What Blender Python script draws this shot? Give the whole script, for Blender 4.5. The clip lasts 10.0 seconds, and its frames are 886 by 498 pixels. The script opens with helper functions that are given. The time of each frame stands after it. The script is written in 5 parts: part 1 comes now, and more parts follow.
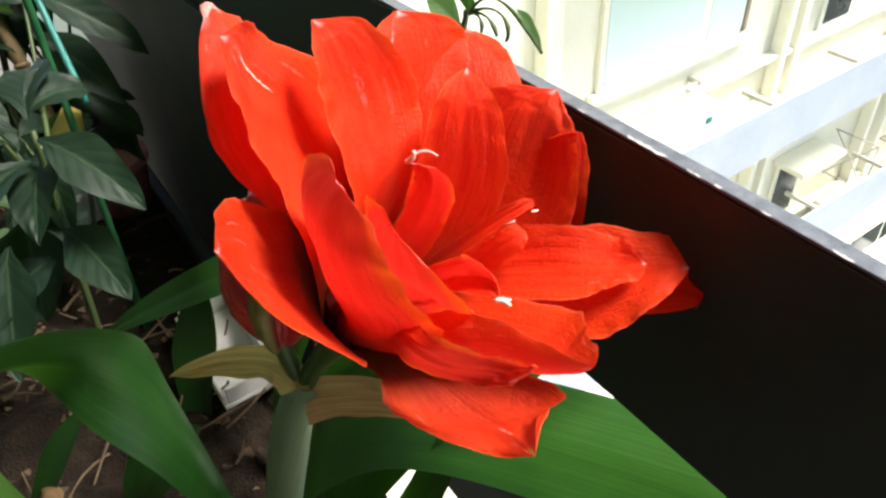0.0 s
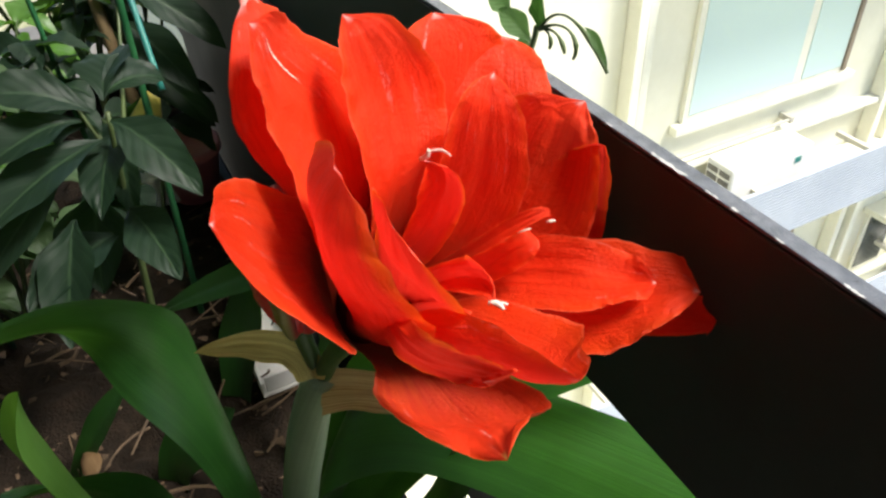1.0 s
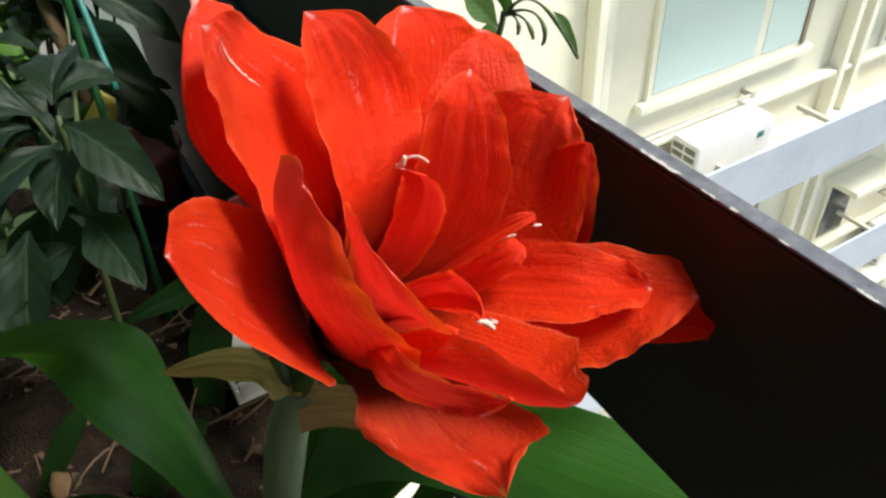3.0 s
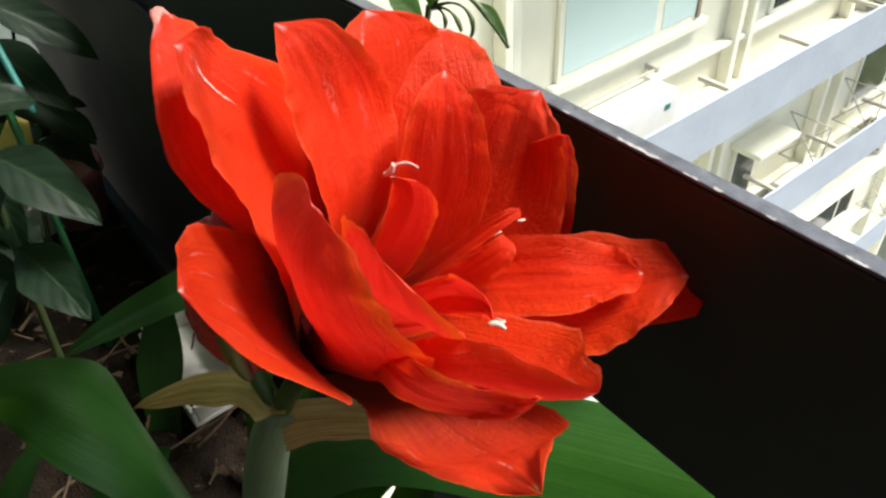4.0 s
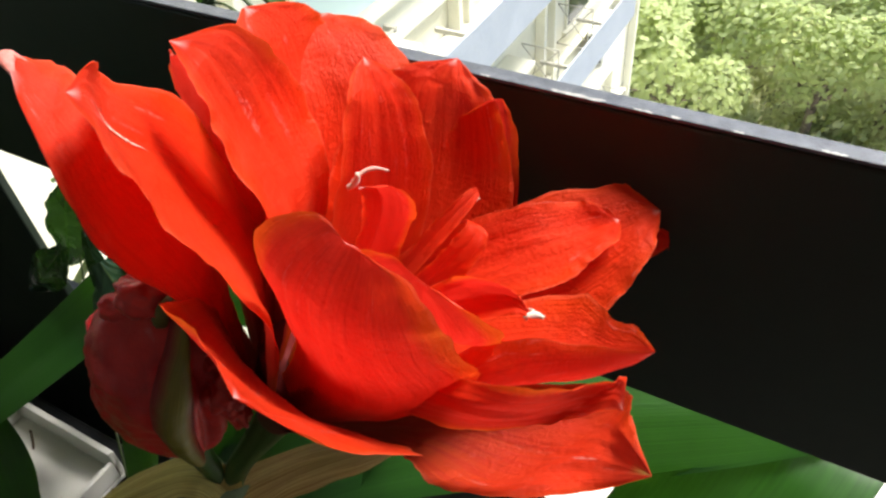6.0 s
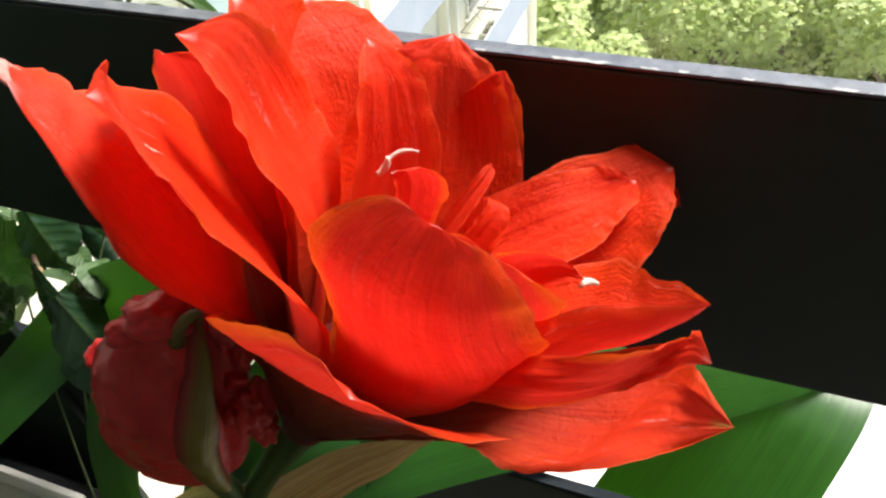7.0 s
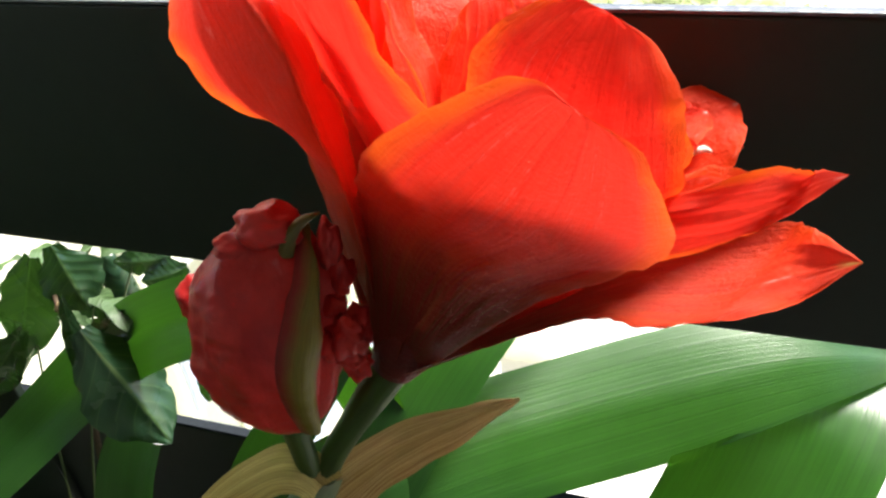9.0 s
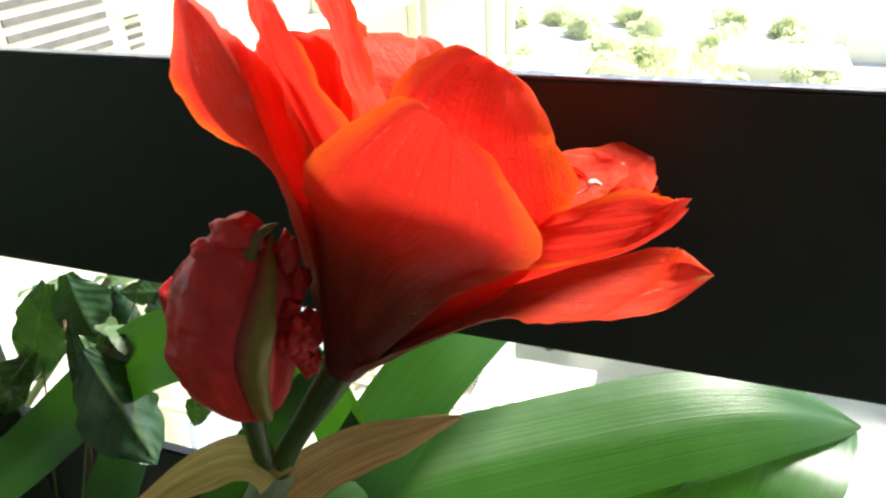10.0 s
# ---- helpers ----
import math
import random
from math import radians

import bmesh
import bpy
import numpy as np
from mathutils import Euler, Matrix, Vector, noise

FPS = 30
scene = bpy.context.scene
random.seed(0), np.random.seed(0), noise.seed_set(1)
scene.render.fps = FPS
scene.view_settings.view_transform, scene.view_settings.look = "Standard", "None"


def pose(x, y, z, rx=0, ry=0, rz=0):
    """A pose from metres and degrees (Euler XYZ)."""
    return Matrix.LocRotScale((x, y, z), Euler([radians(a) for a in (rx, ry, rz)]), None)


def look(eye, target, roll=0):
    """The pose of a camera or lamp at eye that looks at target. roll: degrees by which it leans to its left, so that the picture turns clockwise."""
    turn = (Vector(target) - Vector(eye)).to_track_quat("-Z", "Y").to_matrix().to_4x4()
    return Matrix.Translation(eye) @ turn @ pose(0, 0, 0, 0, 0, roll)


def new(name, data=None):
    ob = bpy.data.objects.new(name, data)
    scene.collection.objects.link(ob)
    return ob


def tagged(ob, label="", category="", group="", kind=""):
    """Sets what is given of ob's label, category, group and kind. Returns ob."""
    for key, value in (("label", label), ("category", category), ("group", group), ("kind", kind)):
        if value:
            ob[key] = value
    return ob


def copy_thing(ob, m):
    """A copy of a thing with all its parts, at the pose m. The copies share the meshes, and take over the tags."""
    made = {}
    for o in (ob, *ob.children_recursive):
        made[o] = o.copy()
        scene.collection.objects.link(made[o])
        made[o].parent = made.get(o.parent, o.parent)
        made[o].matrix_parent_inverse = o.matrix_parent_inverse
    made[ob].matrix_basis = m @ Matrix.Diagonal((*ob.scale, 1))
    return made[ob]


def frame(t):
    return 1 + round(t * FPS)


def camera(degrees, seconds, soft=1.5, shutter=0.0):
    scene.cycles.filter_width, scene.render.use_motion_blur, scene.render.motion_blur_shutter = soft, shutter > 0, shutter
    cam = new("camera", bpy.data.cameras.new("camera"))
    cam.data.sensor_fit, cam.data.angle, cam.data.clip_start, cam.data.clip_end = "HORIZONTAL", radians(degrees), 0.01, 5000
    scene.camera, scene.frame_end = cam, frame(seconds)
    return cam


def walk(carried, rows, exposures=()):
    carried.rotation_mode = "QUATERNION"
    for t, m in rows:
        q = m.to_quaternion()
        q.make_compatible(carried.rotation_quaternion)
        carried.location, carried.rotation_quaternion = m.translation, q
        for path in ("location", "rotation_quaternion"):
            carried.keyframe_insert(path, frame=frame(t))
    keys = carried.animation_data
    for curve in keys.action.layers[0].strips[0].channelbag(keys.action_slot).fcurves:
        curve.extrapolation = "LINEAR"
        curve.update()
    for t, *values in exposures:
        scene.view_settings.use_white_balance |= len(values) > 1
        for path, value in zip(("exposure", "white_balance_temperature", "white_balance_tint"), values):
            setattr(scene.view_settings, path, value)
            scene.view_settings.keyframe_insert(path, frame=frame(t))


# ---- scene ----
cam = camera(61.9, 10.0, 2.45)
METRES, EYE, TILT, LEAN, TURN = 0.35, 1.30, -40.0, 3.0, 55.2
ROWS = [
    (0.0, 0.0, 0.0, 0.0, 0.0, 0.0, 0.0),
    (0.5, 0.0063, -0.005, -0.012, 2.29, 0.46, -1.57),
    (1.0, 0.0591, -0.0005, -0.0121, 5.35, 0.93, -5.32),
    (1.5, 0.0981, 0.0045, -0.0312, 6.76, 1.65, -7.31),
    (2.0, 0.0866, 0.0393, 0.0146, 5.47, 2.56, -3.35),
    (2.5, 0.0663, 0.0481, 0.0108, 4.99, 0.68, -3.66),
    (4.0, -0.0153, 0.0507, 0.0209, -2.65, -0.51, 2.27),
    (4.5, -0.0443, 0.0506, 0.0221, -6.6, -0.63, 5.68),
    (5.0, -0.0674, 0.0738, 0.0499, -11.28, -1.67, 10.57),
    (5.5, -0.1126, 0.1119, 0.0557, -15.63, -3.54, 14.2),
    (7.0, -0.218, 0.1955, 0.0793, -26.42, -7.86, 23.51),
    (7.5, -0.2724, 0.2211, 0.0767, -29.61, -9.04, 26.25),
    (8.0, -0.3355, 0.2517, 0.087, -33.38, -8.15, 28.47),
    (8.5, -0.3721, 0.2522, 0.0297, -31.32, -4.34, 27.62),
    (9.0, -0.3907, 0.2543, -0.0399, -29.76, 1.26, 24.9),
    (9.5, -0.4122, 0.209, -0.0933, -29.14, 4.22, 23.02),
    (10.0, -0.4032, 0.1436, -0.134, -28.2, 8.33, 21.85),
]
EXPOSURES = [(0, 1.48), (1.0, 1.20), (2.5, 0.87), (5.5, 1.10), (7.5, 1.42), (8.5, 1.76), (9.0, 1.92), (10.0, 1.90)]
walk(cam, [(t, pose(0, 0, EYE, TILT, LEAN, TURN) @ pose(METRES * x, METRES * y, METRES * z, 90 + pitch, roll, yaw)) for t, x, y, z, yaw, pitch, roll in ROWS], EXPOSURES)

# ---- light ----
world = bpy.data.worlds.new("sky")
scene.world = world
world.use_nodes = True
wn = world.node_tree
bg = wn.nodes["Background"]
sky = wn.nodes.new("ShaderNodeTexSky")
sky.sky_type = "NISHITA"
sky.sun_disc = False
SUN_EL, SUN_AZ = radians(60), radians(36)
sky.sun_elevation, sky.sun_rotation = SUN_EL, SUN_AZ
sky.air_density, sky.dust_density = 1.0, 1.5
wn.links.new(sky.outputs[0], bg.inputs[0])
bg.inputs[1].default_value = 0.11
sun = new("sun", bpy.data.lights.new("sun", "SUN"))
sun.data.energy, sun.data.angle, sun.data.color = 4.4, radians(21.0), (1.0, 0.95, 0.87)
SUN_DIR = Vector((math.sin(SUN_AZ) * math.cos(SUN_EL), math.cos(SUN_AZ) * math.cos(SUN_EL), math.sin(SUN_EL)))
sun.matrix_world = look(SUN_DIR * 20, (0, 0, 0))


# ---- materials ----
class Nodes:
    """A small builder of node materials."""

    def __init__(self, name):
        self.mat = bpy.data.materials.new(name)
        self.mat.use_nodes = True
        self.t = self.mat.node_tree
        self.bsdf = self.t.nodes["Principled BSDF"]
        self.out = self.t.nodes["Material Output"]

    def node(self, kind, **inputs):
        n = self.t.nodes.new(kind)
        for k, v in inputs.items():
            self.put(n, k.replace("_", " "), v)
        return n

    def put(self, n, key, v):
        sock = n.inputs[key]
        if isinstance(v, bpy.types.NodeSocket):
            self.t.links.new(v, sock)
        else:
            sock.default_value = v

    def math(self, op, a, b=0.0, clamp=False):
        n = self.t.nodes.new("ShaderNodeMath")
        n.operation, n.use_clamp = op, clamp
        for i, v in enumerate((a, b)):
            if isinstance(v, bpy.types.NodeSocket):
                self.t.links.new(v, n.inputs[i])
            else:
                n.inputs[i].default_value = v
        return n.outputs[0]

    def coords(self, kind="Object", scale=(1, 1, 1)):
        c = self.t.nodes.new("ShaderNodeTexCoord")
        m = self.t.nodes.new("ShaderNodeMapping")
        m.inputs["Scale"].default_value = scale
        self.t.links.new(c.outputs[kind], m.inputs[0])
        return m.outputs[0]

    def noise(self, vec, scale, detail=4.0, rough=0.55):
        n = self.node("ShaderNodeTexNoise", Vector=vec, Scale=scale, Detail=detail, Roughness=rough)
        return n.outputs["Fac"]

    def ramp(self, fac, stops):
        n = self.t.nodes.new("ShaderNodeValToRGB")
        e = n.color_ramp.elements
        while len(e) < len(stops):
            e.new(0.5)
        for el, (p, c) in zip(e, stops):
            el.position, el.color = p, (*c, 1) if len(c) == 3 else c
        self.t.links.new(fac, n.inputs[0])
        return n.outputs[0]

    def mix(self, fac, a, b, mode="MIX"):
        n = self.t.nodes.new("ShaderNodeMix")
        n.data_type, n.blend_type = "RGBA", mode
        for i, v in ((0, fac), (6, a), (7, b)):
            if isinstance(v, bpy.types.NodeSocket):
                self.t.links.new(v, n.inputs[i])
            else:
                n.inputs[i].default_value = (*v, 1) if isinstance(v, tuple) and len(v) == 3 else v
        return n.outputs[2]

    def bump(self, height, strength, distance):
        b = self.node("ShaderNodeBump", Height=height, Strength=strength, Distance=distance)
        self.put(self.bsdf, "Normal", b.outputs[0])
        return b.outputs[0]

    def surface(self, colour, rough=0.5, metal=0.0, spec=0.5):
        self.put(self.bsdf, "Base Color", (*colour, 1) if isinstance(colour, tuple) else colour)
        self.put(self.bsdf, "Roughness", rough)
        self.put(self.bsdf, "Metallic", metal)
        self.put(self.bsdf, "Specular IOR Level", spec)
        return self

    def translucent(self, colour, share, normal=None):
        tr = self.node("ShaderNodeBsdfTranslucent", Color=(*colour, 1) if isinstance(colour, tuple) else colour)
        if normal:
            self.put(tr, "Normal", normal)
        mx = self.t.nodes.new("ShaderNodeMixShader")
        mx.inputs[0].default_value = share
        self.t.links.new(self.bsdf.outputs[0], mx.inputs[1])
        self.t.links.new(tr.outputs[0], mx.inputs[2])
        self.t.links.new(mx.outputs[0], self.out.inputs[0])
        return self


def petal_material(name, foot, share, nib=(0.92, 0.68, 0.64)):
    """Red petal: veins, paler rim, painted edge highlight, white tip, and a maroon foot, with shade painted in, that
    ends between the two shares of its length.
    """
    m = Nodes(name)
    uv = m.node("ShaderNodeUVMap")
    sep = m.node("ShaderNodeSeparateXYZ", Vector=uv.outputs[0])
    u, v = sep.outputs[0], sep.outputs[1]
    edge = m.math("ABSOLUTE", m.math("SUBTRACT", m.math("MULTIPLY", v, 2.0), 1.0))
    loc = m.coords("Object")
    big = m.noise(loc, 38.0, 3.0)
    info = m.node("ShaderNodeObjectInfo")
    spot = m.math("MULTIPLY", info.outputs["Random"], 37.0)

    def along(su, sv):
        mp = m.node("ShaderNodeMapping", Vector=uv.outputs[0], Scale=(su, sv, 1.0))
        m.put(mp, "Location", m.node("ShaderNodeCombineXYZ", X=spot, Y=spot, Z=spot).outputs[0])
        return mp.outputs[0]

    veins = m.noise(along(2.2, 30.0), 1.6, 5.0, 0.6)
    crinkle = m.noise(loc, 420.0, 4.0, 0.6)
    cells = m.node("ShaderNodeTexVoronoi", Vector=loc, Scale=800.0).outputs["Distance"]
    rim = m.ramp(m.math("ADD", edge, m.math("MULTIPLY", m.math("SUBTRACT", big, 0.5), 0.5)), [(0.55, (0, 0, 0)), (1.0, (1, 1, 1))])
    col = m.mix(big, (0.75, 0.029, 0.006), (0.87, 0.058, 0.012))
    col = m.mix(m.math("MULTIPLY", rim, 0.4), col, (0.86, 0.070, 0.006))
    col = m.mix(m.math("MULTIPLY", m.ramp(veins, [(0.42, (0, 0, 0)), (0.7, (1, 1, 1))]), 0.14), col, (0.55, 0.004, 0.006))
    bloom = m.ramp(m.noise(loc, 60.0, 4.0), [(0.5, (0, 0, 0)), (0.75, (1, 1, 1))])
    col = m.mix(m.math("MULTIPLY", bloom, 0.16), col, (0.85, 0.14, 0.07))
    scar = m.ramp(m.noise(along(2.4, 9.0), 1.3, 4.0, 0.7), [(0.61, (0, 0, 0)), (0.67, (1, 1, 1))])
    scar = m.math("MULTIPLY", scar, m.ramp(crinkle, [(0.42, (0, 0, 0)), (0.56, (1, 1, 1))]))
    scar = m.math("MULTIPLY", scar, m.ramp(u, [(0.55, (0, 0, 0)), (0.8, (1, 1, 1))]))
    col = m.mix(m.math("MULTIPLY", scar, 0.38), col, (0.90, 0.58, 0.54))
    tip = m.math("MULTIPLY", m.ramp(edge, [(0.05, (1, 1, 1)), (0.45, (0, 0, 0))]), m.ramp(m.math("ADD", u, m.math("MULTIPLY", m.math("SUBTRACT", big, 0.5), 0.03)), [(0.945, (0, 0, 0)), (0.980, (1, 1, 1))]))
    col = m.mix(m.math("MULTIPLY", tip, 0.85), col, nib)
    # Maroon foot pigment, darkened further to paint the shade round the throat.
    throat = m.ramp(m.math("ADD", u, m.math("MULTIPLY", m.math("SUBTRACT", veins, 0.5), 0.35)), [(foot[0], (1, 1, 1)), (foot[1], (0, 0, 0))])
    dull = m.mix(m.ramp(veins, [(0.42, (0, 0, 0)), (0.6, (1, 1, 1))]), (0.15, 0.012, 0.012), (0.10, 0.042, 0.014))
    col = m.mix(m.math("MULTIPLY", throat, 0.9), col, dull)
    # Bright edge highlight painted as a thin pale line in the colour.
    edge_glint = m.ramp(m.math("ADD", edge, m.math("MULTIPLY", m.math("SUBTRACT", big, 0.5), 0.06)), [(0.955, (0, 0, 0)), (0.995, (1, 1, 1))])
    col = m.mix(m.math("MULTIPLY", edge_glint, 0.30), col, (0.95, 0.24, 0.13))
    m.surface(col, m.math("ADD", m.math("MULTIPLY", crinkle, 0.3), 0.32), 0.0, 0.20)
    fine = m.noise(along(3.0, 110.0), 1.5, 3.0, 0.6)
    h = m.math("ADD", m.math("ADD", m.math("MULTIPLY", veins, 0.45), m.math("MULTIPLY", crinkle, 0.55)), m.math("ADD", m.math("MULTIPLY", cells, 0.18), m.math("MULTIPLY", fine, 0.35)))
    n = m.bump(h, 0.58, 0.0015)
    back = m.mix(m.math("MULTIPLY", m.ramp(veins, [(0.40, (0, 0, 0)), (0.65, (1, 1, 1))]), 0.55), (0.95, 0.048, 0.026), (0.66, 0.010, 0.008))
    thin = m.ramp(m.math("ADD", edge, m.math("MULTIPLY", m.math("SUBTRACT", big, 0.5), 0.4)), [(0.76, (0, 0, 0)), (1.0, (1, 1, 1))])
    back = m.mix(m.math("MULTIPLY", thin, 0.75), back, (1.0, 0.18, 0.008))
    back = m.mix(m.math("MULTIPLY", throat, 0.9), back, dull)
    m.translucent(back, share, n)
    return m.mat


def leaf_material(name, dark, light, share=0.25, rough=0.32, veins=40.0, trans=(0.20, 0.46, 0.035), streak=0.5, spec=0.5, rib=None, deep=0.001, sharp=0.2):
    m = Nodes(name)
    uv = m.node("ShaderNodeUVMap")
    st = m.node("ShaderNodeMapping", Vector=uv.outputs[0], Scale=(1.2, veins, 1.0))
    lines = m.noise(st.outputs[0], 1.0, 4.0, 0.6)
    loc = m.coords("Object")
    blot = m.noise(loc, 22.0, 4.0)
    col = m.mix(m.ramp(m.math("ADD", m.math("MULTIPLY", lines, streak), m.math("MULTIPLY", blot, 1 - streak)), [(0.5 - sharp, (0, 0, 0)), (0.5 + sharp, (1, 1, 1))]), dark, light)
    h = lines
    if rib:
        sep = m.node("ShaderNodeSeparateXYZ", Vector=uv.outputs[0])
        off = m.math("ABSOLUTE", m.math("SUBTRACT", sep.outputs[1], 0.5))
        mid = m.ramp(off, [(0.012, (1, 1, 1)), (0.035, (0, 0, 0))])
        fan = m.math("SINE", m.math("MULTIPLY", m.math("SUBTRACT", sep.outputs[0], m.math("MULTIPLY", off, 0.55)), 44.0))
        side = m.ramp(fan, [(0.93, (0, 0, 0)), (1.0, (1, 1, 1))])
        col = m.mix(m.math("MULTIPLY", side, 0.3), col, rib)
        col = m.mix(m.math("MULTIPLY", mid, 0.7), col, rib)
        h = m.math("ADD", m.math("MULTIPLY", lines, 0.5), m.math("MULTIPLY", fan, -0.35))
    m.surface(col, m.math("ADD", m.math("MULTIPLY", blot, 0.2), rough - 0.1), 0.0, spec)
    n = m.bump(h, 0.35, deep)
    m.translucent(trans, share, n)
    return m.mat


def rib_material():
    """The bud's rib: olive in the middle, running into the red of its flanks."""
    m = Nodes("bud_green_rib")
    uv = m.node("ShaderNodeUVMap")
    sep = m.node("ShaderNodeSeparateXYZ", Vector=uv.outputs[0])
    st = m.node("ShaderNodeMapping", Vector=uv.outputs[0], Scale=(1.5, 22.0, 1.0))
    lines = m.noise(st.outputs[0], 1.0, 4.0)
    blot = m.noise(m.coords("Object"), 120.0, 3.0)
    off = m.math("ABSOLUTE", m.math("SUBTRACT", sep.outputs[1], 0.5))
    off = m.math("ADD", off, m.math("MULTIPLY", m.math("SUBTRACT", blot, 0.5), 0.15))
    green = m.mix(lines, (0.085, 0.075, 0.010), (0.30, 0.25, 0.035))
    m.surface(m.mix(m.ramp(off, [(0.18, (0, 0, 0)), (0.42, (1, 1, 1))]), green, (0.26, 0.012, 0.012)), 0.42, 0.0, 0.4)
    m.bump(lines, 0.4, 0.001)
    return m.mat


def rough_material(name, a, b, scale, rough=0.6, bump=0.3, dist=0.002, spec=0.4, c=None, metal=0.0):
    m = Nodes(name)
    loc = m.coords("Object")
    n1, n2 = m.noise(loc, scale, 6.0), m.noise(loc, scale * 9, 3.0)
    stops = [(0.3, a), (0.7, b)] if c is None else [(0.25, a), (0.5, b), (0.75, c)]
    col = m.ramp(m.math("ADD", m.math("MULTIPLY", n1, 0.7), m.math("MULTIPLY", n2, 0.3)), stops)
    m.surface(col, m.math("ADD", m.math("MULTIPLY", n1, 0.2), rough - 0.1), metal, spec)
    m.bump(n2, bump, dist)
    return m.mat


PETAL = petal_material("petal_red", (0.06, 0.44), 0.38)
# Same red with a longer dark foot: shade on the undersides painted in.
OUTER = petal_material("outer_petal_shaded", (0.34, 0.78), 0.34)
LOWER = petal_material("lower_petal_shaded", (0.36, 0.85), 0.26, (0.46, 0.40, 0.09))
THROAT = rough_material("throat_maroon", (0.07, 0.006, 0.006), (0.16, 0.012, 0.010), 90.0, 0.5, 0.4, 0.001, 0.3)
STRAP = leaf_material("strap_leaf_green", (0.006, 0.032, 0.005), (0.020, 0.076, 0.011), 0.11, 0.34, 44.0, (0.12, 0.42, 0.02), 0.65, 0.5, None, 0.001, 0.15)
DARKLEAF = leaf_material("dark_leaf", (0.005, 0.015, 0.008), (0.013, 0.029, 0.016), 0.10, 0.5, 6.0, (0.15, 0.4, 0.05), 0.2, 0.22, (0.04, 0.075, 0.036), 0.0007)
GLOSSLEAF = leaf_material("glossy_leaf", (0.008, 0.028, 0.012), (0.026, 0.062, 0.031), 0.05, 0.26, 6.0, (0.15, 0.42, 0.04), 0.2, 0.5, (0.08, 0.14, 0.05), 0.0010)
SAGELEAF = leaf_material("sage_leaf", (0.045, 0.085, 0.035), (0.10, 0.16, 0.075), 0.25, 0.45, 8.0, (0.2, 0.4, 0.1), 0.3, 0.3, (0.12, 0.18, 0.09), 0.0008)
FRESHLEAF = leaf_material("fresh_leaf", (0.05, 0.14, 0.02), (0.12, 0.26, 0.05), 0.35, 0.4, 10.0)
SCAPE = leaf_material("scape_green", (0.15, 0.22, 0.11), (0.27, 0.35, 0.20), 0.05, 0.4, 30.0)
PEDICEL = leaf_material("pedicel_green", (0.03, 0.075, 0.012), (0.06, 0.12, 0.02), 0.1, 0.4, 20.0)
BRACT = leaf_material("papery_bract", (0.36, 0.20, 0.05), (0.80, 0.68, 0.24), 0.38, 0.6, 30.0, (0.70, 0.60, 0.20), 0.8, 0.4, None, 0.002, 0.1)
BRACT_BROWN = leaf_material("dry_bract", (0.20, 0.10, 0.04), (0.70, 0.54, 0.26), 0.35, 0.6, 30.0, (0.5, 0.3, 0.1), 0.75, 0.4, None, 0.002, 0.12)
def bud_material():
    """Taut red skin of a bud: mottled, glossy, with pale scuffs."""
    m = Nodes("bud_red")
    loc = m.coords("Object")
    st = m.coords("Object", (1.0, 1.0, 0.3))
    blot, fine = m.noise(loc, 45.0, 5.0, 0.6), m.noise(loc, 420.0, 3.0)
    col = m.mix(m.ramp(blot, [(0.35, (0, 0, 0)), (0.65, (1, 1, 1))]), (0.46, 0.014, 0.014), (0.78, 0.040, 0.034))
    col = m.mix(m.math("MULTIPLY", m.ramp(m.noise(st, 150.0, 4.0), [(0.66, (0, 0, 0)), (0.76, (1, 1, 1))]), 0.35), col, (0.72, 0.26, 0.24))
    m.surface(col, m.math("ADD", m.math("MULTIPLY", blot, 0.3), 0.20), 0.0, 0.5)
    n = m.bump(m.math("ADD", m.noise(st, 110.0, 4.0), m.math("MULTIPLY", fine, 0.25)), 0.5, 0.002)
    return m.translucent((0.80, 0.02, 0.012), 0.14, n).mat

DRYLEAF = leaf_material("dry_leaf", (0.08, 0.045, 0.02), (0.22, 0.14, 0.07), 0.1, 0.7, 20.0, (0.3, 0.18, 0.06), 0.6, 0.2)

BUD = bud_material()
BUDGREEN = rib_material()
OLIVE = leaf_material("bud_tip_olive", (0.07, 0.065, 0.012), (0.19, 0.17, 0.035), 0.1, 0.4, 12.0, (0.4, 0.4, 0.05))
PINKTIP = rough_material("pink_petal_tip", (0.78, 0.12, 0.09), (0.86, 0.36, 0.30), 420.0, 0.5)
SCAR = rough_material("pale_scar", (0.72, 0.36, 0.28), (0.86, 0.62, 0.52), 900.0, 0.5)
CREAM = rough_material("pollen_white", (0.72, 0.52, 0.42), (0.82, 0.74, 0.62), 400.0)
RAIL = rough_material("black_rail_paint", (0.0165, 0.0265, 0.0185), (0.0240, 0.0350, 0.0255), 9.0, 0.5, 0.25, 0.0006, 0.3)
RAILDULL = rough_material("dull_rail_top", (0.012, 0.015, 0.018), (0.024, 0.028, 0.034), 30.0, 0.9, 0.2, 0.0006, 0.03)
RAILTOP = rough_material("worn_rail_top", (0.03, 0.034, 0.042), (0.09, 0.10, 0.12), 220.0, 0.32, 0.4, 0.0006, 0.6, (0.17, 0.18, 0.20))
CHIP = rough_material("bare_chip", (0.30, 0.30, 0.29), (0.50, 0.50, 0.48), 80.0, 0.5)
SOIL = rough_material("potting_soil", (0.008, 0.006, 0.004), (0.025, 0.017, 0.011), 40.0, 0.9, 0.8, 0.01, 0.2, (0.06, 0.042, 0.028))
TWIG = rough_material("dry_twig", (0.05, 0.032, 0.018), (0.16, 0.105, 0.06), 50.0, 0.75)
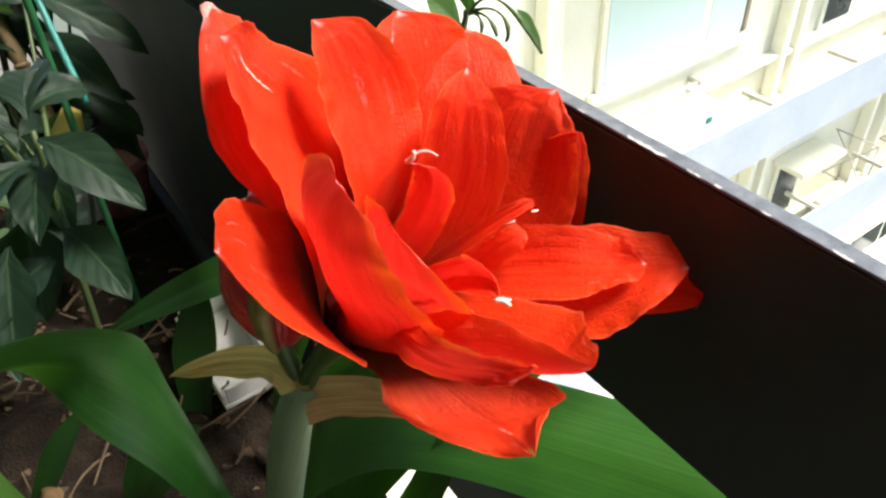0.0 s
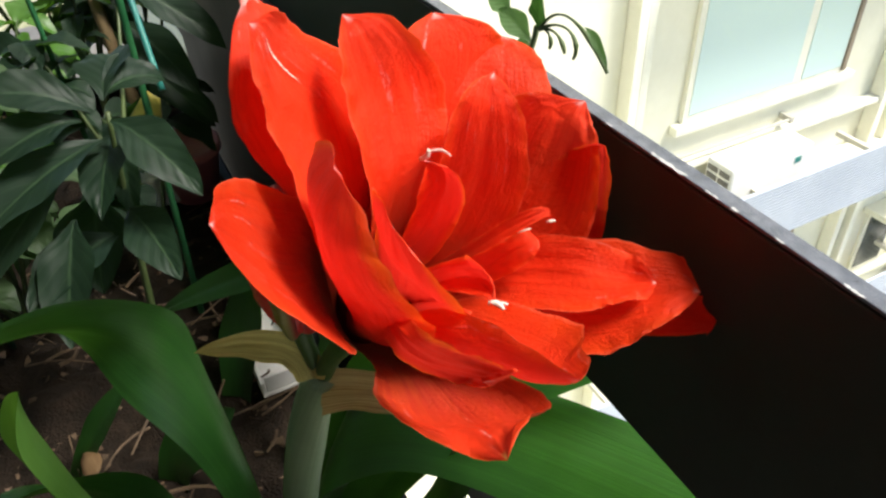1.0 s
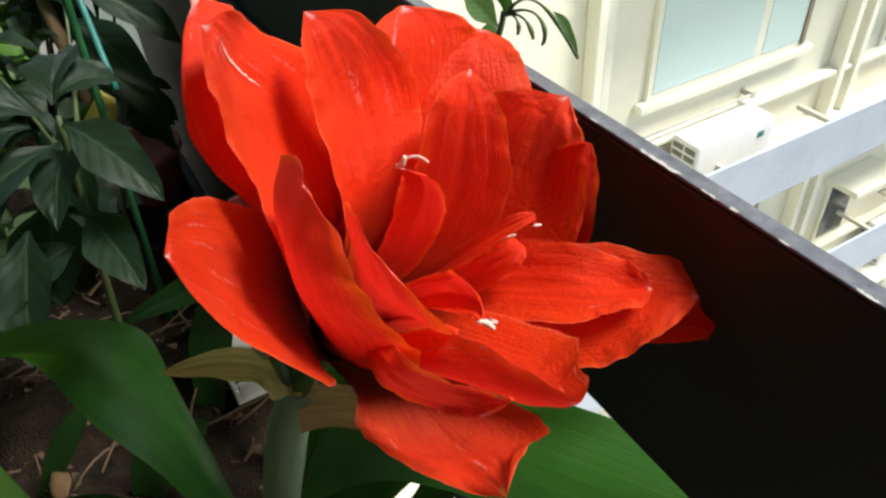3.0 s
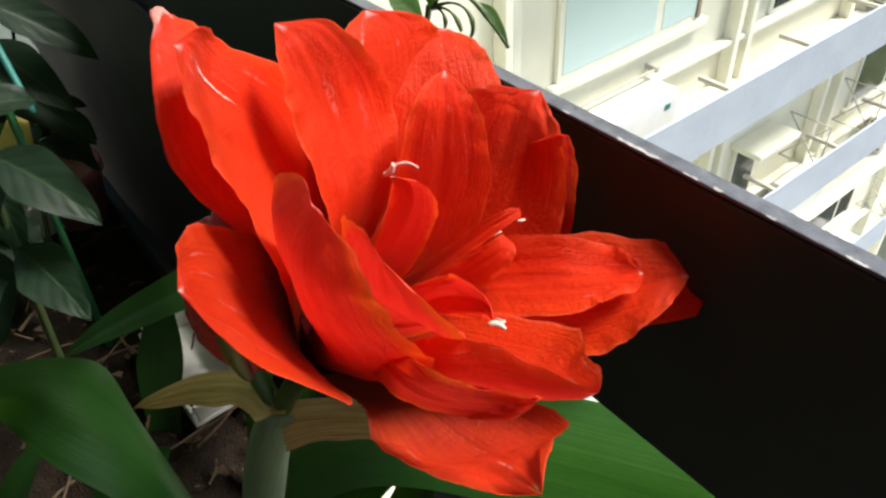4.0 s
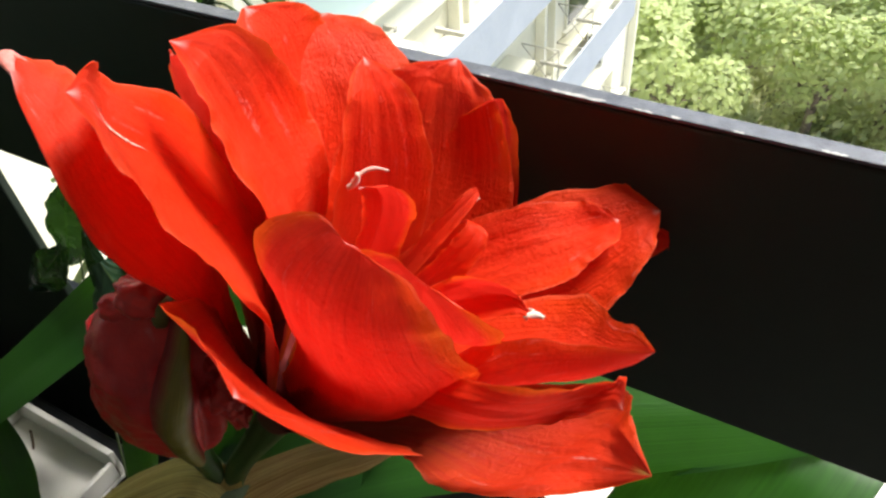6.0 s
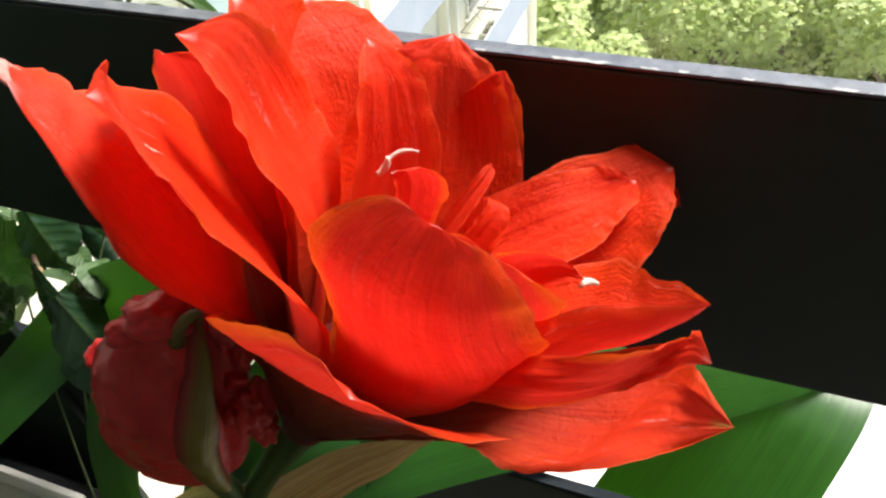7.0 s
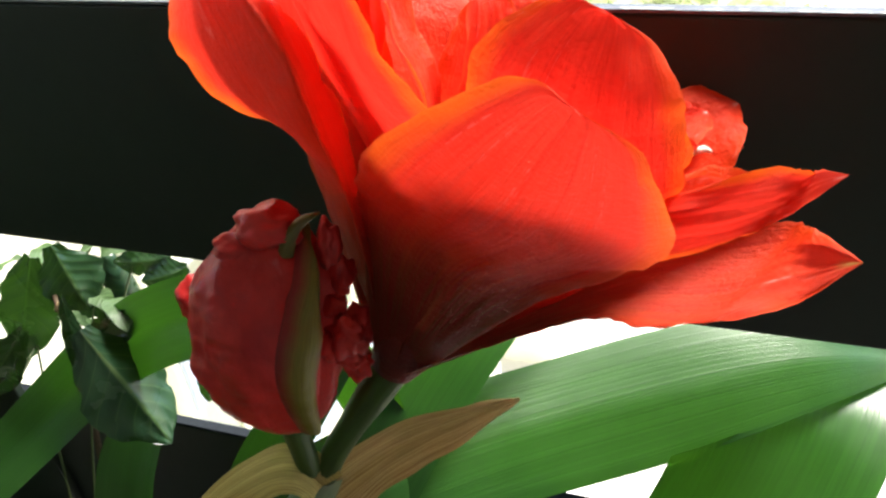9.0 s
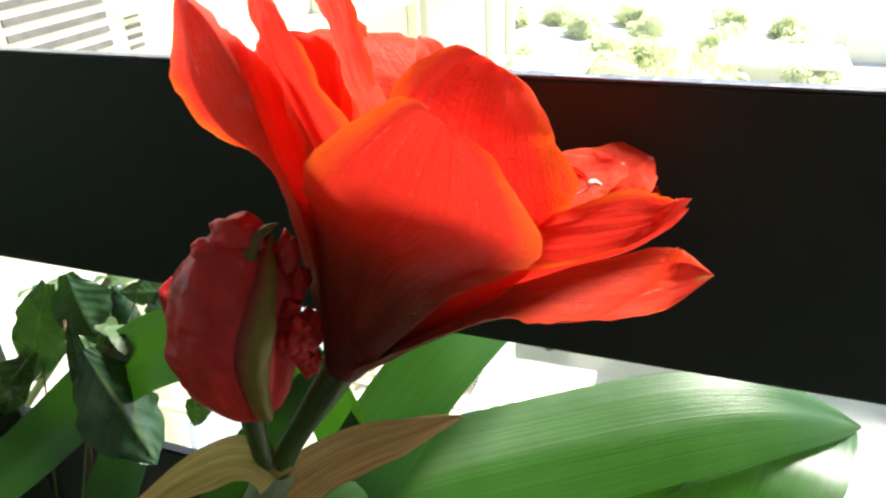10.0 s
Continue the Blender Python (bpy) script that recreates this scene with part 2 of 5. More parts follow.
BAMBOO = rough_material("bamboo_cane", (0.22, 0.15, 0.075), (0.36, 0.26, 0.14), 30.0, 0.55)
STAKE = rough_material("green_stake", (0.012, 0.085, 0.03), (0.025, 0.13, 0.045), 40.0, 0.4)
TEAL = rough_material("teal_stake", (0.02, 0.16, 0.14), (0.04, 0.22, 0.19), 40.0, 0.4)
CONCRETE = rough_material("balcony_plaster", (0.17, 0.17, 0.165), (0.24, 0.24, 0.23), 4.0, 0.85)
FLOORTILE = rough_material("floor_tile", (0.11, 0.105, 0.095), (0.16, 0.15, 0.135), 5.0, 0.5)
FACADE = rough_material("cream_facade_paint", (0.67, 0.655, 0.52), (0.77, 0.755, 0.62), 1.2, 0.8, 0.2, 0.004)
TRIM = rough_material("pale_trim", (0.70, 0.69, 0.57), (0.80, 0.79, 0.68), 2.0, 0.7)
SCREEN = rough_material("grey_screen_metal", (0.30, 0.34, 0.40), (0.38, 0.42, 0.48), 2.0, 0.5, 0.1, 0.002, 0.4)
BROWNFRAME = rough_material("brown_frame", (0.20, 0.16, 0.11), (0.30, 0.24, 0.18), 6.0, 0.5)
ACWHITE = rough_material("ac_casing", (0.68, 0.68, 0.64), (0.78, 0.78, 0.74), 5.0, 0.45)
ACDARK = rough_material("ac_grille_dark", (0.10, 0.10, 0.09), (0.18, 0.17, 0.15), 9.0, 0.6)
IRON = rough_material("bracket_iron", (0.36, 0.35, 0.30), (0.52, 0.50, 0.43), 8.0, 0.6)
PINK = rough_material("pink_plastic", (0.62, 0.20, 0.24), (0.72, 0.28, 0.31), 14.0, 0.45)
YELLOW = rough_material("yellow_plastic", (0.75, 0.62, 0.08), (0.85, 0.74, 0.18), 14.0, 0.45)
WHITEBOX = rough_material("white_plastic", (0.72, 0.71, 0.66), (0.82, 0.81, 0.77), 8.0, 0.4)
PLANTER = rough_material("dark_planter", (0.02, 0.021, 0.024), (0.035, 0.037, 0.042), 10.0, 0.35)
GROUND = rough_material("ground_cover", (0.10, 0.13, 0.05), (0.22, 0.22, 0.13), 0.25, 0.95, 0.5, 0.05, 0.2, (0.42, 0.40, 0.33))
PAVING = rough_material("pale_paving", (0.52, 0.50, 0.46), (0.66, 0.64, 0.59), 0.6, 0.8)
BARK = rough_material("bark", (0.16, 0.12, 0.09), (0.30, 0.25, 0.20), 6.0, 0.9)


def crown_material(name, a, b):
    m = Nodes(name)
    g = m.node("ShaderNodeNewGeometry")
    n = m.noise(m.coords("Object"), 0.5, 3.0)
    own = m.node("ShaderNodeObjectInfo").outputs["Random"]
    col = m.mix(m.math("ADD", m.math("MULTIPLY", g.outputs["Random Per Island"], 0.45), m.math("ADD", m.math("MULTIPLY", n, 0.25), m.math("MULTIPLY", own, 0.3))), a, b)
    m.surface(col, 0.6)
    return m.translucent((0.70, 0.76, 0.38), 0.5).mat


# The third crown is paler: distance haze put into the leaf colour.
CROWNS = [crown_material("crown_green", (0.22, 0.30, 0.11), (0.60, 0.66, 0.34)), crown_material("crown_olive", (0.30, 0.33, 0.17), (0.66, 0.67, 0.42)), crown_material("crown_hazed", (0.58, 0.62, 0.46), (0.76, 0.78, 0.62))]


def glass_material():
    m = Nodes("window_glass")
    m.surface((0.58, 0.72, 0.70), 0.06, 0.0, 0.9)
    return m.mat


GLASS = glass_material()
DARKGLASS = rough_material("dark_window_glass", (0.03, 0.035, 0.033), (0.07, 0.08, 0.075), 1.5, 0.15, 0.05, 0.001, 0.6)


# ---- builders ----
def mesh_of(name, bm, material, smooth=True):
    me = bpy.data.meshes.new(name)
    bm.normal_update()
    bm.to_mesh(me)
    bm.free()
    for p in me.polygons:
        p.use_smooth = smooth
    me.materials.append(material)
    return me


def part(name, bm, material, parent=None, label="", smooth=True):
    """Link a bmesh as one mesh object under a thing or a part."""
    ob = new(name, mesh_of(name, bm, material, smooth))
    ob.parent = parent
    return tagged(ob, label) if label else ob


def thing(name, label, category, group="", at=(0, 0, 0)):
    """An Empty at the base of a thing, whose parts become its children."""
    ob = new(name)
    ob.location = at
    ob.empty_display_size = 0.05
    return tagged(ob, label, category, group)


def bez(pts, u):
    """A point of the Bezier curve through its control points."""
    pts = [Vector(p) for p in pts]
    while len(pts) > 1:
        pts = [a.lerp(b, u) for a, b in zip(pts, pts[1:])]
    return pts[0]


def box(bm, lo, hi, bevel=0.0):
    """An upright box from corner to corner, with bevelled edges."""
    lo, hi = Vector(lo), Vector(hi)
    made = bmesh.ops.create_cube(bm, size=1.0, matrix=Matrix.Translation((lo + hi) / 2) @ Matrix.Diagonal((*(hi - lo), 1)))
    if bevel:
        edges = {e for v in made["verts"] for e in v.link_edges}
        bmesh.ops.bevel(bm, geom=list(edges), offset=bevel, segments=2, affect="EDGES", profile=0.5)
    return bm


def one_box(lo, hi, bevel=0.0):
    return box(bmesh.new(), lo, hi, bevel)


def sweep(bm, pts, radii, sides=10, steps=24, flat=1.0, wobble=0.0, seed=0):
    """A closed tube along a Bezier curve, whose radius glides through radii."""
    rnd = random.Random(seed)
    rings, up = [], Vector((0.13, 0.31, 0.94))
    uvl = bm.loops.layers.uv.verify()
    for i in range(steps + 1):
        u = i / steps
        p, q = bez(pts, u), bez(pts, min(1, u + 0.01)) - bez(pts, max(0, u - 0.01))
        t = q.normalized()
        a = t.cross(up).normalized()
        b = t.cross(a)
        k = u * (len(radii) - 1)
        j = min(int(k), len(radii) - 2)
        r = radii[j] + (radii[j + 1] - radii[j]) * (k - j)
        r *= 1 + wobble * rnd.uniform(-1, 1)
        rings.append([bm.verts.new(p + a * math.cos(w) * r + b * math.sin(w) * r * flat) for w in (2 * math.pi * s / sides for s in range(sides))])
    for i in range(steps):
        for s in range(sides):
            e = (s + 1) % sides
            f = bm.faces.new((rings[i][s], rings[i][e], rings[i + 1][e], rings[i + 1][s]))
            for loop, (uu, vv) in zip(f.loops, ((i, s), (i, s + 1), (i + 1, s + 1), (i + 1, s))):
                loop[uvl].uv = (uu / steps, vv / sides)
    bm.faces.new(rings[0][::-1])
    bm.faces.new(rings[-1])
    return bm


def blade(pts, width, normal, cup=0.2, peak=0.4, base=0.4, point=2.0, blunt=0.8, wave=0.0, waves=3.0, twist=(0.0, 0.0), crease=0.0, ripple=0.0, nu=30, nv=14, seed=0, bite=0.0, across=None):
    """A leaf or petal along a Bezier spine. normal: where its inner face looks; cup: how far the edges rise; peak: where it is widest;
    base: its width at the foot; point, blunt: the shape of the tip; twist: degrees at foot and tip; crease: a keel along the middle."""
    bm = bmesh.new()
    uvl = bm.loops.layers.uv.verify()
    rnd = random.Random(seed)
    ph = [rnd.uniform(0, 6.28) for _ in range(6)]
    off = Vector((rnd.uniform(-9, 9), rnd.uniform(-9, 9), rnd.uniform(-9, 9)))
    normal = Vector(normal).normalized()
    rows = []
    for i in range(nu + 1):
        u = i / nu
        p = bez(pts, u)
        t = (bez(pts, min(1, u + 0.02)) - bez(pts, max(0, u - 0.02))).normalized()
        side = t.cross(normal) if across is None else Vector(across) - t * t.dot(Vector(across))
        side = (side if side.length > 1e-4 else t.orthogonal()).normalized()
        side = Matrix.Rotation(radians(twist[0] + (twist[1] - twist[0]) * u), 3, t) @ side
        nn = side.cross(t)
        if u < peak:
            s = u / peak
            w = base + (1 - base) * (s * s * (3 - 2 * s) * 0.6 + 0.4 * s)
        else:
            s = (u - peak) / (1 - peak)
            w = max(0.0, 1 - s ** point) ** blunt
        w = max(w, 0.025) * width
        row = []
        for j in range(nv + 1):
            v = 2 * j / nv - 1
            a = abs(v)
            ww = w * (1 + 0.05 * math.sin(9 * u + ph[0] + v * 2) * (a > 0.5))
            if bite and a > 0.6:
                ww *= 1 - bite * max(0.0, noise.noise(Vector((u * 9, v * 2, 0)) + off))
            rise = cup * ww * a * a - crease * ww * (1 - a) ** 3
            rise += wave * width * a ** 2.5 * math.sin(waves * 6.28 * u + ph[1 if v > 0 else 2]) * min(1.0, 3 * u)
            rise += ripple * width * noise.noise(Vector((u * 5, v * 2.2, 0)) + off)
            inward = 1 - 0.12 * min(1.0, abs(cup)) * a * a
            row.append(bm.verts.new(p + side * ww * v * inward + nn * rise))
        rows.append(row)
    for i in range(nu):
        for j in range(nv):
            f = bm.faces.new((rows[i][j], rows[i][j + 1], rows[i + 1][j + 1], rows[i + 1][j]))
            for loop, (a, b) in zip(f.loops, ((i, j), (i, j + 1), (i + 1, j + 1), (i + 1, j))):
                loop[uvl].uv = (a / nu, b / nv)
    return bm


# ---- the building: balcony ----
tagged(part("floor", one_box((-4, -1.6, -0.2), (3, 0.26, 0.0)), FLOORTILE, None, "", False), "brown tiled balcony floor", "floor", kind="structure")
# Unseen walls that close the balcony; their grey is tuned for bounce light.
tagged(part("wall_back", one_box((-4, -1.8, -0.2), (3, -1.6, 2.8)), CONCRETE, None, "", False), "plain plastered wall behind the balcony", "wall", kind="structure")
tagged(part("wall_side", one_box((3, -1.8, -0.2), (3.15, 0.26, 2.8)), CONCRETE, None, "", False), "plain plastered balcony side wall", "wall", kind="structure")
# Unseen slab: its overhang is set to keep sun off the planter.
tagged(part("ceiling", one_box((-4, -1.8, 2.6), (3, 0.66, 2.8)), CONCRETE, None, "", False), "unseen ceiling slab added to shade the planter", "ceiling", kind="structure")
tagged(part("wall_below", one_box((-4, -7, -16.5), (3.15, 0.2, -0.204)), FACADE, None, "", False), "plain cream wall of the building below", "wall", kind="structure")

RY = 0.174
railing = thing("balcony_railing", "black painted flat-bar steel balcony railing with worn edges", "railing", at=(-1, RY, 0))


def rail_part(name, bm, mat, parent, label=""):
    ob = part(name, bm, mat, parent, label, False)
    ob.matrix_parent_inverse = Matrix.Translation(parent.location).inverted() if parent.parent is None else Matrix()
    return ob


board = rail_part("board", one_box((-2.3, RY, 1.028), (2.4, RY + 0.0065, 1.159), 0.0012), RAIL, railing)
rail_part("worn_edge", one_box((-2.3, RY + 0.0005, 1.1592), (2.4, RY + 0.007, 1.1606), 0.0004), RAILTOP, board, "scuffed grey top edge")
lower = rail_part("lower_board", one_box((-2.3, RY, 0.76), (2.4, RY + 0.0065, 0.890), 0.0012), RAIL, railing)
rail_part("worn_edge", one_box((-2.3, RY + 0.0005, 0.8902), (2.4, RY + 0.007, 0.8916), 0.0004), RAILDULL, lower, "dull dark top edge")
rail_part("bottom_board", one_box((-2.3, RY, 0.12), (2.4, RY + 0.010, 0.25), 0.0012), RAIL, railing)
rail_part("post", one_box((-1.36, RY - 0.0065, 0.0), (-0.535, RY - 0.0005, 1.060), 0.001), RAIL, railing, "wide black end plate")
rail_part("post", one_box((1.9, RY + 0.0105, 0.0), (1.96, RY + 0.05, 1.1), 0.001), RAIL, railing)


def chip(x, length, deep, seed):
    rnd = random.Random(seed)
    bm = bmesh.new()
    n = 12
    front = [bm.verts.new((x + length * i / n, RY - 0.0004 + (rnd.uniform(0, 0.0006) if 0 < i < n else 0.0012), 1.1610)) for i in range(n + 1)]
    rear = [bm.verts.new((x + length * i / n, RY + deep + rnd.uniform(-0.0003, 0.0004), 1.1611)) for i in range(n + 1)]
    for i in range(n):
        bm.faces.new((front[i], front[i + 1], rear[i + 1], rear[i]))
    return bm


rail_part("paint_chip", chip(-0.151, 0.018, 0.0011, 1), CHIP, board, "bare pale paint chip")
for k, (x, length, deep) in enumerate(((-0.176, 0.004, 0.0005), (-0.124, 0.006, 0.0005), (-0.113, 0.003, 0.0008), (-0.096, 0.004, 0.0004), (-0.072, 0.007, 0.0006), (-0.05, 0.003, 0.0007), (-0.028, 0.006, 0.0004), (0.004, 0.008, 0.0006), (0.033, 0.004, 0.0005))):
    rail_part("paint_chip", chip(x, length, deep, 20 + k), CHIP, board, "small bare paint chip")

# ---- the amaryllis ----
plant = thing("amaryllis", "double red amaryllis in full bloom with strap leaves", "flowering plant", at=(-0.30, 0.03, 0.74))


def grow(name, bm, mat, parent, label=""):
    ob = part(name, bm, mat, parent, label)
    if parent is plant:
        ob.matrix_parent_inverse = Matrix.Translation(plant.location).inverted()
    return ob


FORK = (-0.235, 0.066, 1.027)
grow("scape", sweep(bmesh.new(), [(-0.305, 0.03, 0.74), (-0.29, 0.04, 0.85), (-0.262, 0.055, 0.97), (-0.236, 0.066, 1.026)], [0.014, 0.0125, 0.0118, 0.0085], 18, 24, 0.85), SCAPE, plant, "thick pale glaucous green flower stalk")

BASE = Vector((-0.207, 0.077, 1.075))
AX = Vector((0.45, 0.22, 0.86)).normalized()
tube = bmesh.new()
sweep(tube, [FORK, (-0.226, 0.069, 1.048), (-0.214, 0.075, 1.062), BASE + AX * 0.014], [0.0050, 0.0046, 0.0048, 0.0058, 0.0068, 0.0085], 14, 20)
flower = grow("flower", tube, PEDICEL, plant, "large double red flower on a green pedicel")


def petal(tip, left, right, bulge=0.006, at=0.6, base=0.28, point=1.8, blunt=0.8, wave=0.0012, waves=2.5, crease=0.0008, ripple=0.0012, curl=0.0, fold=0.0, foot=0.004, seed=0, belly=0.0, full=0.6, hood=0.12, mat=None, name="petal", nu=44, nv=26):
    """One petal: its tip, its widest points at the share at of its length, how far its middle bulges outward between them (bulge), the shape of
    its tip (point, blunt), the tip's bend (curl), rolled edges (fold), the spring up the axis (foot) and an arch near the throat (belly) and how soon it widens (full).
    hood: how far the edges close up round the tip."""
    tip, left, right = Vector(tip), Vector(left), Vector(right)
    d = tip - BASE
    rad = (d - AX * d.dot(AX)).normalized()
    start = BASE + AX * foot + rad * 0.005
    n = (tip - start).cross(right - left).normalized()
    if n.dot(AX * 0.7 - rad * 0.45) < 0:
        n.negate()
    mid = (left + right) / 2 - n * bulge
    ctrl = (mid - start * (1 - at) ** 2 - tip * at * at) / (2 * at * (1 - at))
    half, rise = (right - left) / 2, (left + right) / 2 - mid
    rnd = random.Random(seed)
    ph = [rnd.uniform(0, 6.28) for _ in range(4)]
    off = Vector((rnd.uniform(-9, 9), rnd.uniform(-9, 9), rnd.uniform(-9, 9)))
    bm = bmesh.new()
    uvl = bm.loops.layers.uv.verify()
    rows = []
    for i in range(nu + 1):
        u = i / nu
        p = start * (1 - u) ** 2 + ctrl * 2 * u * (1 - u) + tip * u * u
        p = p - n * belly * math.sin(math.pi * min(1.0, u / at)) + n * curl * max(0.0, (u - 0.75) / 0.25) ** 2
        if u < at:
            s = u / at
            w = [base + (1 - base) * math.sin(s * math.pi / 2) ** full] * 2
        else:
            s = (u - at) / (1 - at)
            nib = 0.13 * min(1.0, (1.02 - s) / 0.12) ** 0.8
            w = [max(nib, max(0.0, 1 - min(1.0, s / 0.95) ** point) ** b) for b in (blunt if isinstance(blunt, tuple) else (blunt, blunt))]
        both = w
        row = []
        for j in range(nv + 1):
            v = 2 * j / nv - 1
            e = abs(v)
            w = both[v > 0]
            k = 1 + 0.035 * math.sin(11 * u + ph[0] + 2 * v) + 0.06 * noise.noise(Vector((u * 13, v, 3)) + off) * e + 0.035 * noise.noise(Vector((u * 38, v, 7)) + off) * e ** 4
            q = p + (half * v + rise * v * v) * w * k
            lift = wave * e ** 2.5 * math.sin(waves * 6.28 * u + ph[1 if v > 0 else 2]) * min(1.0, 3 * u)
            lift += ripple * noise.noise(Vector((u * 4.5, v * 2.2, 0)) + off) + 0.35 * ripple * noise.noise(Vector((u * 13, v * 6, 5)) + off)
            lift -= crease * max(0.0, 1 - e * 4) * (1 - u * 0.4)
            lift += 0.0011 * e ** 3 * noise.noise(Vector((u * 24, v * 1.5, 9)) + off)
            if u > at:
                lift += 0.007 * hood * e ** 1.3 * math.sin(math.pi * min(1.0, s * 1.0)) ** 0.8
            lift += fold * max(0.0, e - 0.72) ** 2 * 12 * w
            row.append(bm.verts.new(q + n * lift))
        rows.append(row)
    for i in range(nu):
        for j in range(nv):
            f = bm.faces.new((rows[i][j], rows[i][j + 1], rows[i + 1][j + 1], rows[i + 1][j]))
            for loop, (x, y) in zip(f.loops, ((i, j), (i, j + 1), (i + 1, j + 1), (i + 1, j))):
                loop[uvl].uv = (x / nu, y / nv)
    return grow(name, bm, mat or PETAL, flower)


def glide(pts, u):
    """A point of the smooth curve through pts, which stand at fixed shares of a petal's length."""
    knots = {5: (0.0, 0.38, 0.66, 0.88, 1.0), 6: (0.0, 0.34, 0.56, 0.76, 0.91, 1.0), 8: (0.0, 0.22, 0.35, 0.45, 0.56, 0.75, 0.90, 1.0)}[len(pts)]
    i = max(k for k in range(len(pts) - 1) if knots[k] <= u)

    def slope(k):
        lo, hi = max(0, k - 1), min(len(pts) - 1, k + 1)
        return (pts[hi] - pts[lo]) / (knots[hi] - knots[lo])

    h = knots[i + 1] - knots[i]
    x = (u - knots[i]) / h
    return pts[i] * (2 * x ** 3 - 3 * x * x + 1) + slope(i) * h * (x ** 3 - 2 * x * x + x) + pts[i + 1] * (3 * x * x - 2 * x ** 3) + slope(i + 1) * h * (x ** 3 - x * x)


def tepal(tip, left, right, bulge=0.16, spine=None, keel=0.0, crinkle=1.0, rim=1.0, pucker=0.0, foot=0.004, grow_to=0.007, scar=None, seed=0, mat=None, nu=60, nv=34):
    """A large petal between two edges that run from the throat through left and right to its tip. bulge: how far its middle lies outside the
    edges, as a share of its width; spine: its midrib, where that is plain; keel: a sharper fold there; crinkle, rim: how uneven face and edge are;
    pucker: short creases across the right half."""
    tip = Vector(tip)
    d = tip - BASE
    rad = (d - AX * d.dot(AX)).normalized()
    start = BASE + AX * foot + rad * 0.005
    wide = AX.cross(rad).normalized() * grow_to
    if wide.dot(Vector(right[0]) - Vector(left[0])) < 0:
        wide.negate()
    lefts = [start - wide] + [Vector(p) for p in left] + [tip]
    rights = [start + wide] + [Vector(p) for p in right] + [tip]
    mids = [start] + [Vector(p) for p in spine] + [tip] if spine else None
    rnd = random.Random(seed)
    ph = [rnd.uniform(0, 6.28) for _ in range(4)]
    off = Vector((rnd.uniform(-9, 9), rnd.uniform(-9, 9), rnd.uniform(-9, 9)))
    bm = bmesh.new()
    uvl = bm.loops.layers.uv.verify()
    rows = []
    facing = AX * 0.7 - rad * 0.45
    for i in range(nu + 1):
        u = (i / nu) ** 0.9
        lo, hi = glide(lefts, u), glide(rights, u)
        c = (lo + hi) / 2
        back = (glide(lefts, max(0.0, u - 0.03)) + glide(rights, max(0.0, u - 0.03))) / 2
        fore = (glide(lefts, min(1.0, u + 0.03)) + glide(rights, min(1.0, u + 0.03))) / 2
        if u < 0.86:
            n = (fore - back).cross(hi - lo)
            n = n.normalized() if n.length > 1e-9 else facing.normalized()
            if n.dot(facing) < 0:
                n.negate()
        width = (hi - lo).length
        m = glide(mids, u) if mids else c - n * bulge * width * (1 - u ** 5)
        row = []
        for j in range(nv + 1):
            v = 2 * j / nv - 1
            e = abs(v)
            bend = abs(v) ** (2.0 - keel)
            q = m + (hi - lo) / 2 * v + (c - m) * bend
            full = min(1.0, width / 0.018) * min(1.0, 2.5 * u)
            out = (hi - lo).normalized() * (1 if v > 0 else -1) if width > 1e-6 else Vector()
            q = q + out * rim * full * e ** 6 * (0.0010 * noise.noise(Vector((u * 11, v, 3)) + off) + 0.0008 * noise.noise(Vector((u * 34, v, 7)) + off))
            lift = rim * full * e ** 3 * (0.0015 * noise.noise(Vector((u * 7, v * 1.5, 9)) + off) + 0.0012 * noise.noise(Vector((u * 21, v * 1.5, 5)) + off))
            lift += crinkle * full * (0.0014 * noise.noise(Vector((u * 4.0, v * 2.0, 0)) + off) + 0.0005 * noise.noise(Vector((u * 12, v * 5.5, 5)) + off))
            lift += crinkle * full * 0.00010 * math.sin(17 * v + 3 * u + ph[0] + 4.0 * noise.noise(Vector((u * 3, v * 3, 1)) + off)) * (1 - e ** 4)
            lift -= 0.0006 * full * max(0.0, 1 - e * 5) * (1 - u * 0.4)
            if pucker and v > 0:
                lift += pucker * full * v * (0.0020 * noise.noise(Vector((u * 26, v * 2.5, 2)) + off) + 0.0012 * noise.noise(Vector((u * 60, v * 4, 6)) + off))
            row.append(bm.verts.new(q + n * lift))
        rows.append(row)
    for i in range(nu):
        for j in range(nv):
            f = bm.faces.new((rows[i][j], rows[i][j + 1], rows[i + 1][j + 1], rows[i + 1][j]))
            for loop, (x, y) in zip(f.loops, ((i, j), (i, j + 1), (i + 1, j + 1), (i + 1, j))):
                loop[uvl].uv = ((x / nu) ** 0.9, y / nv)
    strip = scar_strip(rows, scar, seed) if scar else None
    ob = grow("petal", bm, mat or PETAL, flower)
    if strip:
        grow("scar", strip, SCAR, ob, "pale dry scar")
    return ob


